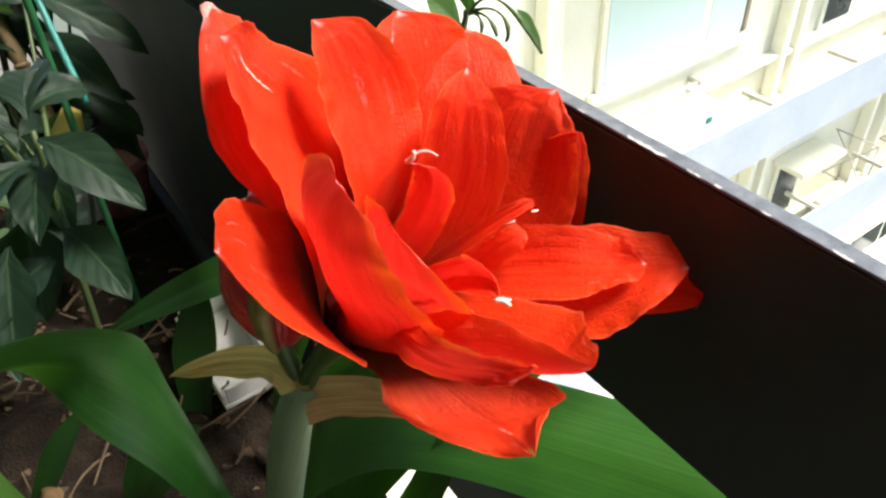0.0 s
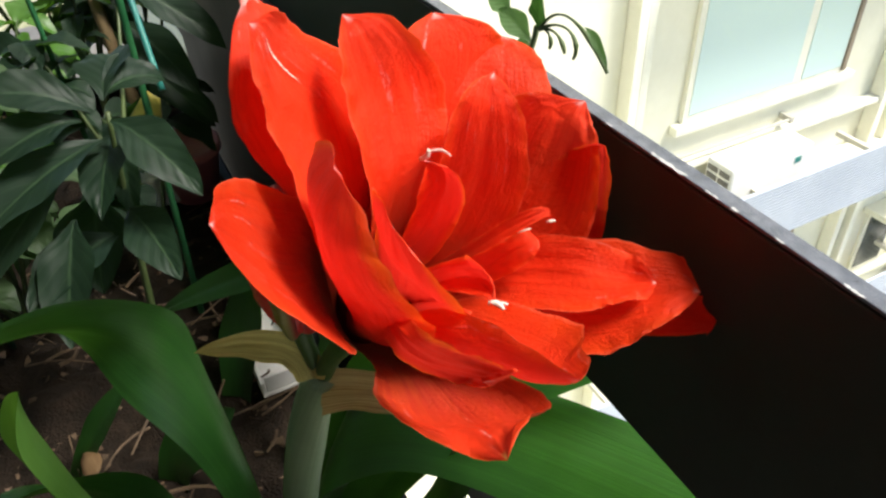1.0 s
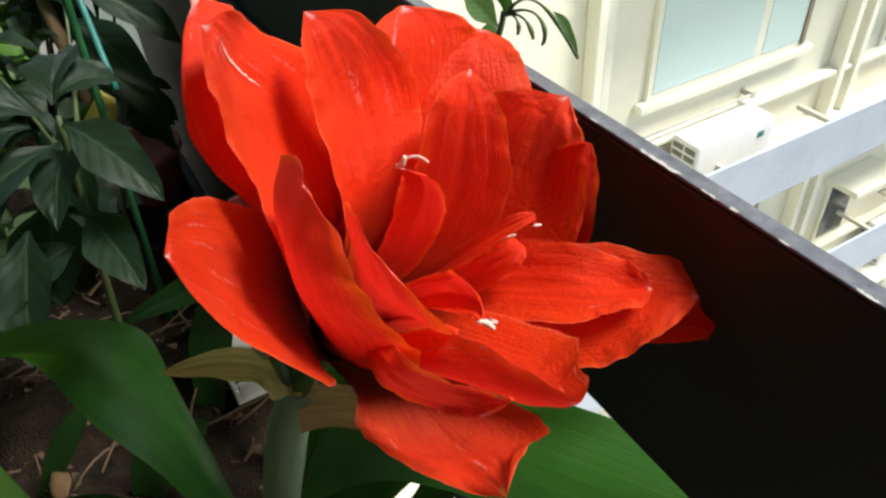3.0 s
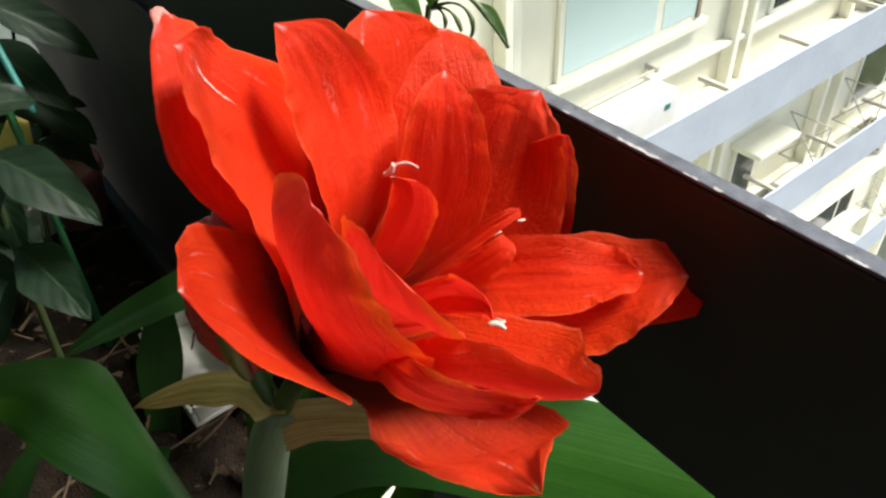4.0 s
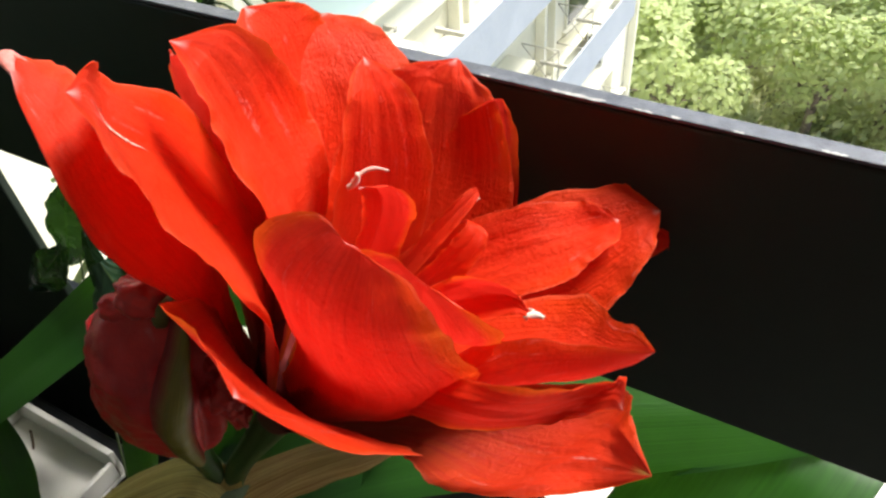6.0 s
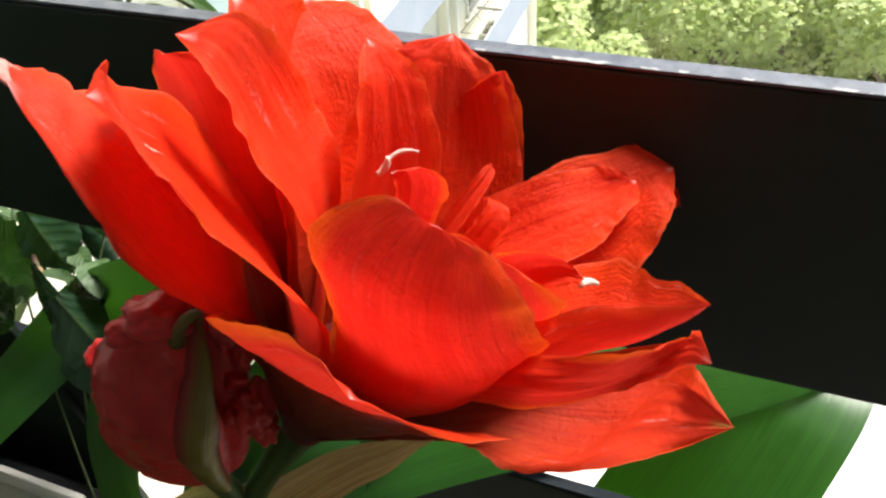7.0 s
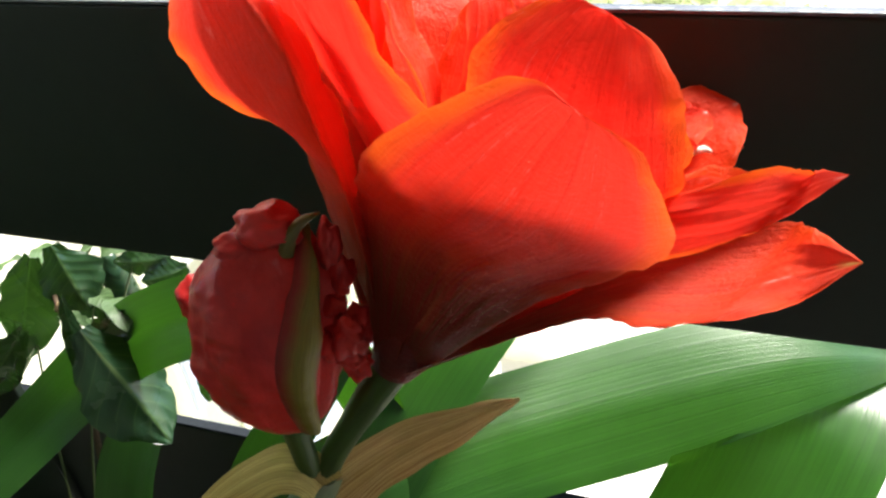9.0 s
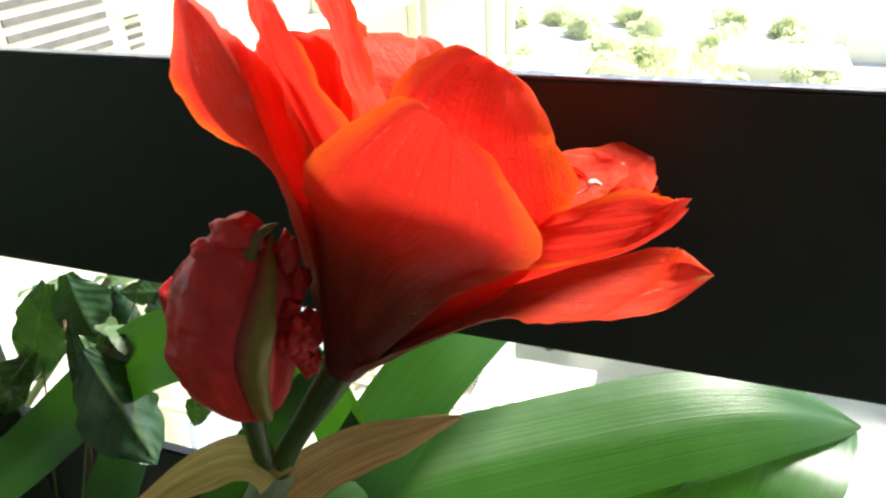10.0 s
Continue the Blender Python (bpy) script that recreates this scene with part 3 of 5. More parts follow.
def scar_strip(rows, ends, seed):
    """A dry pale scar that lies on a petal between two places."""
    spots = [min(((i, j) for i in range(len(rows)) for j in range(len(rows[0]))), key=lambda ij: (rows[ij[0]][ij[1]].co - Vector(p)).length) for p in ends]
    eye = Vector((0.1, -0.2, 1.0))
    rnd = random.Random(seed + 900)
    out = bmesh.new()
    n = 26
    path = []
    for k in range(n + 1):
        a, b = (x + (y - x) * k / n for x, y in zip(*spots))
        a, b = min(a, len(rows) - 1.001), min(b, len(rows[0]) - 1.001)
        i, j = int(a), int(b)
        p = rows[i][j].co.lerp(rows[i + 1][j].co, a - i).lerp(rows[i][j + 1].co.lerp(rows[i + 1][j + 1].co, a - i), b - j)
        nn = (rows[i + 1][j].co - rows[i][j].co).cross(rows[i][j + 1].co - rows[i][j].co).normalized()
        path.append((p, nn))
    pairs = []
    for k, (p, nn) in enumerate(path):
        t = (path[min(n, k + 1)][0] - path[max(0, k - 1)][0]).normalized()
        side = t.cross(nn).normalized()
        if nn.dot(AX) < 0:
            nn = -nn
        w = 0.00042 * math.sin(math.pi * (k + 0.6) / (n + 1.2)) * rnd.uniform(0.35, 1.5)
        q = p + nn * 0.00035 + side * rnd.uniform(-0.0003, 0.0003)
        pairs.append((out.verts.new(q + side * w), out.verts.new(q - side * w)))
    for (a, b), (c, d) in zip(pairs, pairs[1:]):
        out.faces.new((a, b, d, c))
    return out


# the outer whorl
tepal((-0.2375, 0.0665, 1.2110), [(-0.2245, 0.0885, 1.1250), (-0.2290, 0.0920, 1.1375), (-0.2365, 0.0910, 1.1500), (-0.2470, 0.0850, 1.1575), (-0.2605, 0.0845, 1.1735), (-0.2570, 0.0825, 1.1915)],
      [(-0.212, 0.082, 1.140), (-0.222, 0.088, 1.174), (-0.230, 0.083, 1.191), (-0.239, 0.079, 1.203)],
      spine=[(-0.2045, 0.0630, 1.145), (-0.204, 0.0490, 1.177), (-0.208, 0.049, 1.191), (-0.222, 0.056, 1.2045)], keel=0.65, crinkle=2.2, rim=1.2, pucker=1.0, seed=1)
tepal((-0.1438, 0.0270, 1.1902), [(-0.2060, 0.0700, 1.1390), (-0.1895, 0.0475, 1.1700), (-0.1559, 0.0328, 1.1928)], [(-0.1547, 0.0580, 1.1260), (-0.1273, 0.0521, 1.1467), (-0.1327, 0.0309, 1.1795)], 0.10, mat=OUTER, seed=15, rim=0.8)
tepal((-0.0840, 0.0771, 1.1335), [(-0.1514, 0.0654, 1.1124), (-0.1246, 0.0587, 1.1223), (-0.0979, 0.0727, 1.1211)], [(-0.1420, 0.0900, 1.1160), (-0.0997, 0.1000, 1.1275), (-0.0925, 0.0880, 1.1345)], 0.15, mat=LOWER, seed=14)
petal((-0.1055, 0.1685, 1.1150), (-0.122, 0.154, 1.108), (-0.1235, 0.170, 1.120), 0.004, 0.58, blunt=(1.05, 1.4), seed=11)
tepal((-0.1093, 0.1654, 1.1329), [(-0.1509, 0.1088, 1.0960), (-0.1162, 0.1328, 1.1148), (-0.1077, 0.1461, 1.1268), (-0.1076, 0.1577, 1.1303)], [(-0.1754, 0.1217, 1.1125), (-0.1507, 0.1488, 1.1331), (-0.1260, 0.1665, 1.1375), (-0.1180, 0.1675, 1.1357)], 0.10, seed=10, crinkle=0.5)
petal((-0.236, 0.108, 1.190), (-0.250, 0.116, 1.170), (-0.212, 0.114, 1.174), 0.006, 0.62, blunt=0.7, full=0.8, seed=22)

# the inner whorls
tepal((-0.2095, 0.0600, 1.2120), [(-0.1697, 0.0587, 1.1551), (-0.1816, 0.0565, 1.1763), (-0.1909, 0.0550, 1.1945), (-0.1989, 0.0563, 1.2068)], [(-0.216, 0.1040, 1.1300), (-0.232, 0.1060, 1.1720), (-0.2230, 0.0800, 1.2010), (-0.2130, 0.0700, 1.2130)], 0.06, seed=2, scar=((-0.2086, 0.0631, 1.2067), (-0.2144, 0.0717, 1.1870)))
tepal((-0.2136, 0.0913, 1.2070), [(-0.1863, 0.0839, 1.1423), (-0.1954, 0.0833, 1.1796), (-0.2025, 0.0847, 1.2005)], [(-0.1967, 0.1150, 1.1500), (-0.2073, 0.1237, 1.1772), (-0.2060, 0.1060, 1.2050)], 0.10, seed=3, crinkle=0.9)
petal((-0.229, 0.132, 1.194), (-0.208, 0.104, 1.180), (-0.222, 0.160, 1.170), 0.006, 0.68, blunt=0.55, full=0.4, seed=4)
tepal((-0.2270, 0.1660, 1.1770), [(-0.2203, 0.1010, 1.1334), (-0.2306, 0.1148, 1.1661), (-0.2382, 0.1250, 1.1790), (-0.2365, 0.1440, 1.1830)], [(-0.1903, 0.1247, 1.1197), (-0.1876, 0.1559, 1.1545), (-0.2031, 0.1657, 1.1730), (-0.2170, 0.1660, 1.1774)], 0.10, seed=5, crinkle=1.4)
tepal((-0.1924, 0.1365, 1.1837), [(-0.1977, 0.0966, 1.1183), (-0.1918, 0.1110, 1.1484), (-0.1874, 0.1171, 1.1757), (-0.1898, 0.1270, 1.1834)], [(-0.1832, 0.1226, 1.1020), (-0.1762, 0.1401, 1.1393), (-0.1786, 0.1413, 1.1678), (-0.1851, 0.1377, 1.1801)], 0.08, seed=6, crinkle=0.6)
tepal((-0.1794, 0.1670, 1.1700), [(-0.2062, 0.1117, 1.1238), (-0.2035, 0.1312, 1.1528), (-0.1964, 0.1462, 1.1702), (-0.1884, 0.1561, 1.1719)], [(-0.1605, 0.1302, 1.0990), (-0.1550, 0.1547, 1.1294), (-0.1641, 0.1633, 1.1577), (-0.1722, 0.1653, 1.1652)], 0.10, seed=7)
tepal((-0.1640, 0.1625, 1.1615), [(-0.1991, 0.1187, 1.1101), (-0.1898, 0.1410, 1.1330), (-0.1778, 0.1553, 1.1508), (-0.1685, 0.1602, 1.1595)], [(-0.1753, 0.1300, 1.0881), (-0.1572, 0.1587, 1.1098), (-0.1581, 0.1645, 1.1469), (-0.1619, 0.1647, 1.1597)], 0.10, seed=8)
tepal((-0.1191, 0.1553, 1.1337), [(-0.1563, 0.1119, 1.1117), (-0.1273, 0.1309, 1.1255), (-0.1202, 0.1422, 1.1304), (-0.1170, 0.1504, 1.1314)], [(-0.1801, 0.1198, 1.1229), (-0.1543, 0.1401, 1.1362), (-0.1350, 0.1546, 1.1357), (-0.1260, 0.1560, 1.1368)], 0.15, seed=9, keel=0.25, crinkle=0.6)
tepal((-0.0931, 0.1058, 1.1401), [(-0.1623, 0.0765, 1.1158), (-0.1403, 0.0776, 1.1404), (-0.1280, 0.0900, 1.1440), (-0.1080, 0.1010, 1.1400)], [(-0.1686, 0.1100, 1.1095), (-0.1258, 0.1260, 1.1254), (-0.1070, 0.1181, 1.1344), (-0.0974, 0.1127, 1.1370)], spine=[(-0.160, 0.090, 1.104), (-0.128, 0.096, 1.120), (-0.1095, 0.100, 1.1265), (-0.0980, 0.1045, 1.1340)], seed=12)
tepal((-0.0922, 0.0744, 1.1572), [(-0.1780, 0.0693, 1.1200), (-0.1319, 0.0688, 1.1338), (-0.1090, 0.0756, 1.1398), (-0.0969, 0.0790, 1.1480)], [(-0.1500, 0.0760, 1.1330), (-0.1111, 0.0700, 1.1590), (-0.0975, 0.0850, 1.1520), (-0.0950, 0.0860, 1.1520)], 0.08, seed=13)
tepal((-0.1437, 0.0605, 1.1955), [(-0.1820, 0.0730, 1.1300), (-0.1740, 0.0660, 1.1650), (-0.1700, 0.0620, 1.1860), (-0.1540, 0.0640, 1.1975)], [(-0.1440, 0.0800, 1.1180), (-0.1270, 0.0771, 1.1435), (-0.1270, 0.0658, 1.1720), (-0.1337, 0.0629, 1.1880)], 0.28, seed=20, foot=0.010)
tepal((-0.1347, 0.0715, 1.1782), [(-0.1880, 0.0830, 1.1272), (-0.1750, 0.0820, 1.1600), (-0.1610, 0.0759, 1.1742), (-0.1450, 0.0717, 1.1825)], [(-0.1655, 0.0950, 1.1097), (-0.1421, 0.0980, 1.1296), (-0.1240, 0.0844, 1.1500), (-0.1300, 0.0750, 1.1700)], 0.20, seed=21, foot=0.015)

# the throat that holds the petals
grow("perianth_tube", sweep(bmesh.new(), [BASE, BASE + AX * 0.012, BASE + AX * 0.024, BASE + AX * 0.036], [0.0075, 0.0115, 0.0150, 0.0165], 24, 14), THROAT, flower, "dark maroon throat")

# the small petaloids of the heart
petal((-0.1214, 0.0954, 1.1497), (-0.1428, 0.0980, 1.1524), (-0.1362, 0.0920, 1.1446), 0.003, 0.62, blunt=0.85, foot=0.02, seed=19)
petal((-0.1725, 0.0999, 1.172), (-0.1722, 0.0946, 1.1545), (-0.1617, 0.1073, 1.1545), 0.004, 0.58, base=0.6, blunt=(0.8, 0.5), foot=0.02, ripple=0.0006, curl=0.003, seed=16)
petal((-0.1631, 0.1414, 1.1356), (-0.1671, 0.1249, 1.1393), (-0.1637, 0.1231, 1.1334), 0.0008, 0.45, base=0.9, point=1.3, blunt=1.0, foot=0.015, ripple=0.0003, wave=0.0002, crease=0.0003, hood=0.0, seed=17)
petal((-0.1632, 0.1326, 1.1347), (-0.1614, 0.1175, 1.1351), (-0.1541, 0.1228, 1.1272), 0.001, 0.5, base=0.7, point=1.5, blunt=(1.0, 0.7), foot=0.015, ripple=0.0003, wave=0.0002, crease=0.0003, hood=0.0, seed=18)


def anther(at, way, length, r, mat=None):
    """A pale stunted anther at a petaloid's tip."""
    at, way = Vector(at), Vector(way).normalized() * length
    side = way.orthogonal().normalized() * length * 0.35
    return grow("anther", sweep(bmesh.new(), [at, at + way * 0.5 + side, at + way], [r * 0.7, r, r * 0.5], 8, 8), mat or CREAM, flower, "pink filament" if mat else "pale cream anther")


anther((-0.1745, 0.0985, 1.1700), (0.3, 0.2, 0.5), 0.0055, 0.00105)
anther((-0.1725, 0.1000, 1.1728), (0.8, 0.6, 0.1), 0.0085, 0.00060, SCAR)
anther((-0.1230, 0.0940, 1.1500), (0.6, 0.5, -0.2), 0.0050, 0.00099)
anther((-0.1630, 0.1415, 1.1360), (0.4, 0.8, 0.1), 0.0030, 0.00062)
anther((-0.1645, 0.1300, 1.1345), (0.2, 0.9, 0.1), 0.0050, 0.00056)
anther((-0.1290, 0.1020, 1.1420), (0.5, -0.3, 0.5), 0.0100, 0.00050)

grow("petal_tip", sweep(bmesh.new(), [(-0.2335, 0.0640, 1.2085), (-0.2385, 0.0655, 1.2125), (-0.2405, 0.0690, 1.2100), (-0.2370, 0.0700, 1.2070)], [0.0008, 0.0018, 0.0016, 0.0007], 10, 16, 0.7, 0.2, 5), PINKTIP, flower, "curled pale petal tip")

# the unopened bud beside the flower
BUD_FOOT, BUD_TOP = Vector((-0.2365, 0.0590, 1.0605)), Vector((-0.2365, 0.074, 1.1325))
BUD_AX = (BUD_TOP - BUD_FOOT).normalized()
BUD_WIDE = (Vector((0.93, 0.35, 0.0)) - BUD_AX * BUD_AX.dot(Vector((0.93, 0.35, 0.0)))).normalized()
BUD_DEEP = BUD_AX.cross(BUD_WIDE)


def bud_point(u, w, lift=0.0):
    """A point of the bud's skin: u up its axis, w round it."""
    r = 0.0232 * max(0.05, 1 - ((u - 0.50) / 0.525) ** 2) ** 0.5 * (1 - 0.9 * max(0.0, u - 0.62) ** 1.3)
    k = 1 + 0.03 * math.cos(3 * w + 0.6) + 0.10 * noise.noise(Vector((math.cos(w) * 1.3, math.sin(w) * 1.3, u * 3.0)))
    k += 0.06 * noise.noise(Vector((math.cos(w) * 4, math.sin(w) * 4, u * 8 + 3)))
    k += 0.03 * noise.noise(Vector((math.cos(w) * 9, math.sin(w) * 9, u * 6 + 8))) + 0.045 * max(0.0, noise.noise(Vector((math.cos(w) * 2.5, math.sin(w) * 2.5, u * 5 + 31)))) + 0.03 * noise.noise(Vector((math.cos(w) * 5, math.sin(w) * 5, u * 24 + 5)))
    k -= 0.30 * math.exp(-((math.atan2(math.sin(w - 5.85), math.cos(w - 5.85)) / 0.22) ** 2))
    c = BUD_FOOT.lerp(BUD_TOP, u) + BUD_WIDE * (-0.005 * math.sin(math.pi * u))
    return c + (BUD_WIDE * math.cos(w) + BUD_DEEP * math.sin(w) * 0.8) * (r * k + lift)


def skin(u0, u1, w0, w1, nu, nv, lift=0.0, closed=False, bend=0.0, bow=0.0, taper=0.0):
    """A patch of the bud's skin, lifted off it and tapered to both ends."""
    bm = bmesh.new()
    uvl = bm.loops.layers.uv.verify()
    rows = []
    for i in range(nu + 1):
        f = i / nu
        u = u0 + (u1 - u0) * f
        t = 1 - taper * (1 - math.sin(math.pi * (0.12 + 0.8 * f)))
        mid, half = (w0 + w1) / 2 + bend * (f - 0.5) + bow * (2 * f - 0.9) ** 2, (w1 - w0) / 2 * t
        rows.append([bm.verts.new(bud_point(u, mid - half + 2 * half * j / nv, lift * (1 - (2 * j / nv - 1) ** 2))) for j in range(nv + (0 if closed else 1))])
    for i in range(nu):
        for j in range(nv):
            e = (j + 1) % nv if closed else j + 1
            fc = bm.faces.new((rows[i][j], rows[i][e], rows[i + 1][e], rows[i + 1][j]))
            for loop, (x, y) in zip(fc.loops, ((i, j), (i, j + 1), (i + 1, j + 1), (i + 1, j))):
                loop[uvl].uv = (x / nu, y / nv)
    if closed:
        bm.faces.new(rows[-1])
    return bm


bud = grow("bud", skin(0, 1, 0, 6.2832, 84, 80, closed=True), BUD, plant, "closed dark red flower bud with a green rib")
grow("pedicel", sweep(bmesh.new(), [(-0.238, 0.066, 1.020), (-0.2385, 0.063, 1.035), (-0.237, 0.060, 1.048), (-0.2365, 0.0595, 1.063)], [0.0050, 0.0042, 0.0042, 0.0052], 12, 10), PEDICEL, bud)
grow("rib", skin(0.05, 0.96, 4.96, 5.56, 48, 14, 0.0058, bend=0.45, bow=0.35, taper=0.25), BUDGREEN, bud, "olive green rib")
for k, (c, r, long, tall) in enumerate((((-0.2650, 0.067, 1.101), 0.0062, 1.0, 1.35), ((-0.2345, 0.0680, 1.1315), 0.0068, 1.5, 0.95), ((-0.2425, 0.0640, 1.1265), 0.0048, 1.5, 0.8),
                                         ((-0.2212, 0.0765, 1.1215), 0.0040, 0.9, 1.7), ((-0.2190, 0.0760, 1.1110), 0.0038, 1.1, 1.5), ((-0.2205, 0.0720, 1.1025), 0.0034, 1.2, 1.2),
                                         ((-0.2160, 0.0700, 1.0935), 0.0058, 1.1, 1.2), ((-0.2150, 0.0680, 1.0840), 0.0046, 1.1, 1.1), ((-0.2225, 0.0660, 1.0900), 0.0036, 1.0, 1.5))):
    c = Vector(c)
    lump = bmesh.new()
    bmesh.ops.create_icosphere(lump, subdivisions=4, radius=r)
    lump.loops.layers.uv.verify()
    for v in lump.verts:
        fold = (0.30 if k < 3 else 0.55) * noise.noise(v.co * 230 + Vector((k * 3, 0, 0))) + (0.16 if k < 3 else 0.35) * noise.noise(v.co * 560 + Vector((k, 5, 0)))
        v.co = c + (BUD_WIDE * v.co.x * long + BUD_DEEP * v.co.y + BUD_AX * v.co.z * tall) * (1 + fold)
    grow("folded_petal", lump, BUD, bud)
grow("bud_tip", sweep(bmesh.new(), [(-0.2290, 0.0655, 1.1240), (-0.2262, 0.0665, 1.1335), (-0.2232, 0.0690, 1.1350), (-0.2195, 0.0722, 1.1350)], [0.0024, 0.0026, 0.0020, 0.0005], 10, 16, 0.7), OLIVE, bud, "olive green pointed tip")

# papery bracts at the fork
grow("bract", blade([(-0.2318, 0.0597, 1.0285), (-0.2412, 0.0608, 1.0445), (-0.2477, 0.0488, 1.0462), (-0.2566, 0.0327, 1.0465), (-0.2680, 0.0130, 1.0380)], 0.0088, (-0.3, -0.6, 0.65), -0.22, 0.35, 0.9, point=1.8, wave=0.10, ripple=0.2, crease=-0.25, nu=44, nv=22, seed=31, across=(0.505, -0.049, -0.862)), BRACT, plant, "papery yellow-green spathe bract")
grow("bract", blade([(-0.2330, 0.0610, 1.018), (-0.2190, 0.0790, 1.029), (-0.2050, 0.0920, 1.028), (-0.1900, 0.1040, 1.026), (-0.1746, 0.1150, 1.0300)], 0.0105, (0.35, -0.75, 0.35), 0.25, 0.36, 1.10, point=1.5, wave=0.08, ripple=0.16, crease=0.2, nu=44, nv=22, seed=32), BRACT_BROWN, plant, "dry brown spathe bract")


def strap(pts, width, normal, seed, cup=0.25, mat=None, **kw):
    kw = {"peak": 0.55, "base": 0.75, "point": 2.2, "blunt": 0.8, "wave": 0.02, "crease": 0.05, "ripple": 0.03, "nu": 44, "nv": 12, **kw}
    return grow("leaf", blade(pts, width, normal, cup, seed=seed, **kw), mat or STRAP, plant)


strap([(-0.30, 0.02, 0.74), (-0.335, 0.020, 0.940), (-0.372, -0.003, 1.028), (-0.345, -0.06, 1.040), (-0.28, -0.14, 1.05)], 0.029, (-0.35, -0.45, 0.80), 41, peak=0.5)
strap([(-0.3, 0.07, 0.74), (-0.356, 0.033, 1.094), (-0.167, 0.269, 0.793), (-0.119, 0.191, 1.016), (0.018, 0.296, 0.92)], 0.036, (0.1, -0.4, 0.9), 42, across=(-0.43, 0.65, 0.62), cup=0.16, peak=0.6, base=1.0, point=2.6, blunt=0.7)


def folded_end(left, right, seed):
    """The end of a strap leaf that is folded over and hangs between its two edges."""
    bm = bmesh.new()
    uvl = bm.loops.layers.uv.verify()
    nu, nv = 26, 16
    off = Vector((seed, 2, 3))
    rows = []
    for i in range(nu + 1):
        a, b = bez(left, i / nu), bez(right, i / nu)
        rows.append([bm.verts.new(a.lerp(b, j / nv) + Vector((0.2, -0.8, 0.5)) * (0.006 * math.sin(math.pi * j / nv) + 0.002 * noise.noise(Vector((i * 0.1, j * 0.35, 0)) + off))) for j in range(nv + 1)])
    for i in range(nu):
        for j in range(nv):
            f = bm.faces.new((rows[i][j], rows[i][j + 1], rows[i + 1][j + 1], rows[i + 1][j]))
            for loop, (x, y) in zip(f.loops, ((i, j), (i, j + 1), (i + 1, j + 1), (i + 1, j))):
                loop[uvl].uv = (x / nu, y / nv)
    return grow("leaf", bm, STRAP, plant, "folded-over end of a strap leaf")


folded_end([(-0.112, 0.197, 0.918), (-0.118, 0.207, 0.876), (-0.135, 0.20, 0.82), (-0.16, 0.17, 0.74)], [(0.016, 0.294, 0.918), (0.014, 0.24, 0.925), (-0.015, 0.20, 0.895), (-0.05, 0.12, 0.79)], 43)
strap([(-0.30, 0.05, 0.74), (-0.27, 0.13, 0.95), (-0.23, 0.19, 1.00), (-0.14, 0.30, 1.04)], 0.024, (0.2, -0.7, 0.6), 44)
strap([(-0.284, 0.094, 0.742), (-0.234, 0.311, 0.966), (-0.193, -0.058, 1.329), (-0.663, 0.361, 0.67), (-0.426, 0.122, 0.99), (-0.6, -0.01, 0.8)], 0.0235, (-0.10, -0.90, 0.42), 45, cup=0.06, peak=0.6, point=3.5, nu=56)
strap([(-0.510, 0.035, 0.742), (-0.520, 0.045, 0.775), (-0.532, 0.062, 0.815), (-0.560, 0.085, 0.850)], 0.022, (0.5, -0.5, 0.4), 52)
strap([(-0.33, 0.05, 0.74), (-0.345, 0.085, 0.86), (-0.325, 0.12, 0.95), (-0.25, 0.165, 1.02)], 0.017, (0.2, -0.9, 0.3), 48)

strap([(-0.385, 0.075, 0.74), (-0.425, 0.095, 0.85), (-0.435, 0.150, 0.890), (-0.405, 0.166, 0.930)], 0.025, (-0.15, -0.88, 0.45), 50)
strap([(-0.4859, -0.1148, 0.742), (-0.478, -0.102, 0.775), (-0.4787, -0.078, 0.81), (-0.472, -0.0433, 0.85)], 0.012, (0.5, -0.5, 0.5), 53)
strap([(-0.4408, -0.0384, 0.742), (-0.4384, -0.0341, 0.775), (-0.4336, -0.0092, 0.8), (-0.4159, 0.0262, 0.83)], 0.022, (0.5, -0.5, 0.5), 54)
strap([(-0.36, -0.03, 0.74), (-0.39, -0.06, 0.86), (-0.37, -0.12, 0.92), (-0.33, -0.20, 0.86)], 0.020, (-0.3, -0.5, 0.8), 51)
# ---- planter ----
planter = thing("planter_box", "long dark planter box filled with soil and litter", "planter", at=(-0.75, -0.1, 0))


def held(name, bm, mat, parent, label="", smooth=True):
    """A part whose mesh is given in world coordinates, under a thing that stands elsewhere."""
    ob = part(name, bm, mat, parent, label, smooth)
    ob.matrix_parent_inverse = Matrix.Translation(parent.location).inverted() if parent.parent is None else Matrix()
    return ob


held("side_panel", one_box((-1.30, 0.115, 0.0), (-0.12, 0.130, 0.76), 0.003), PLANTER, planter, "", False)
held("side_panel", one_box((-1.30, -0.48, 0.0), (-0.12, -0.465, 0.76), 0.003), PLANTER, planter, "", False)
held("end_panel", one_box((-1.315, -0.48, 0.0), (-1.3005, 0.130, 0.76), 0.003), PLANTER, planter, "", False)
held("end_panel", one_box((-0.1195, -0.48, 0.0), (-0.105, 0.130, 0.76), 0.003), PLANTER, planter, "", False)


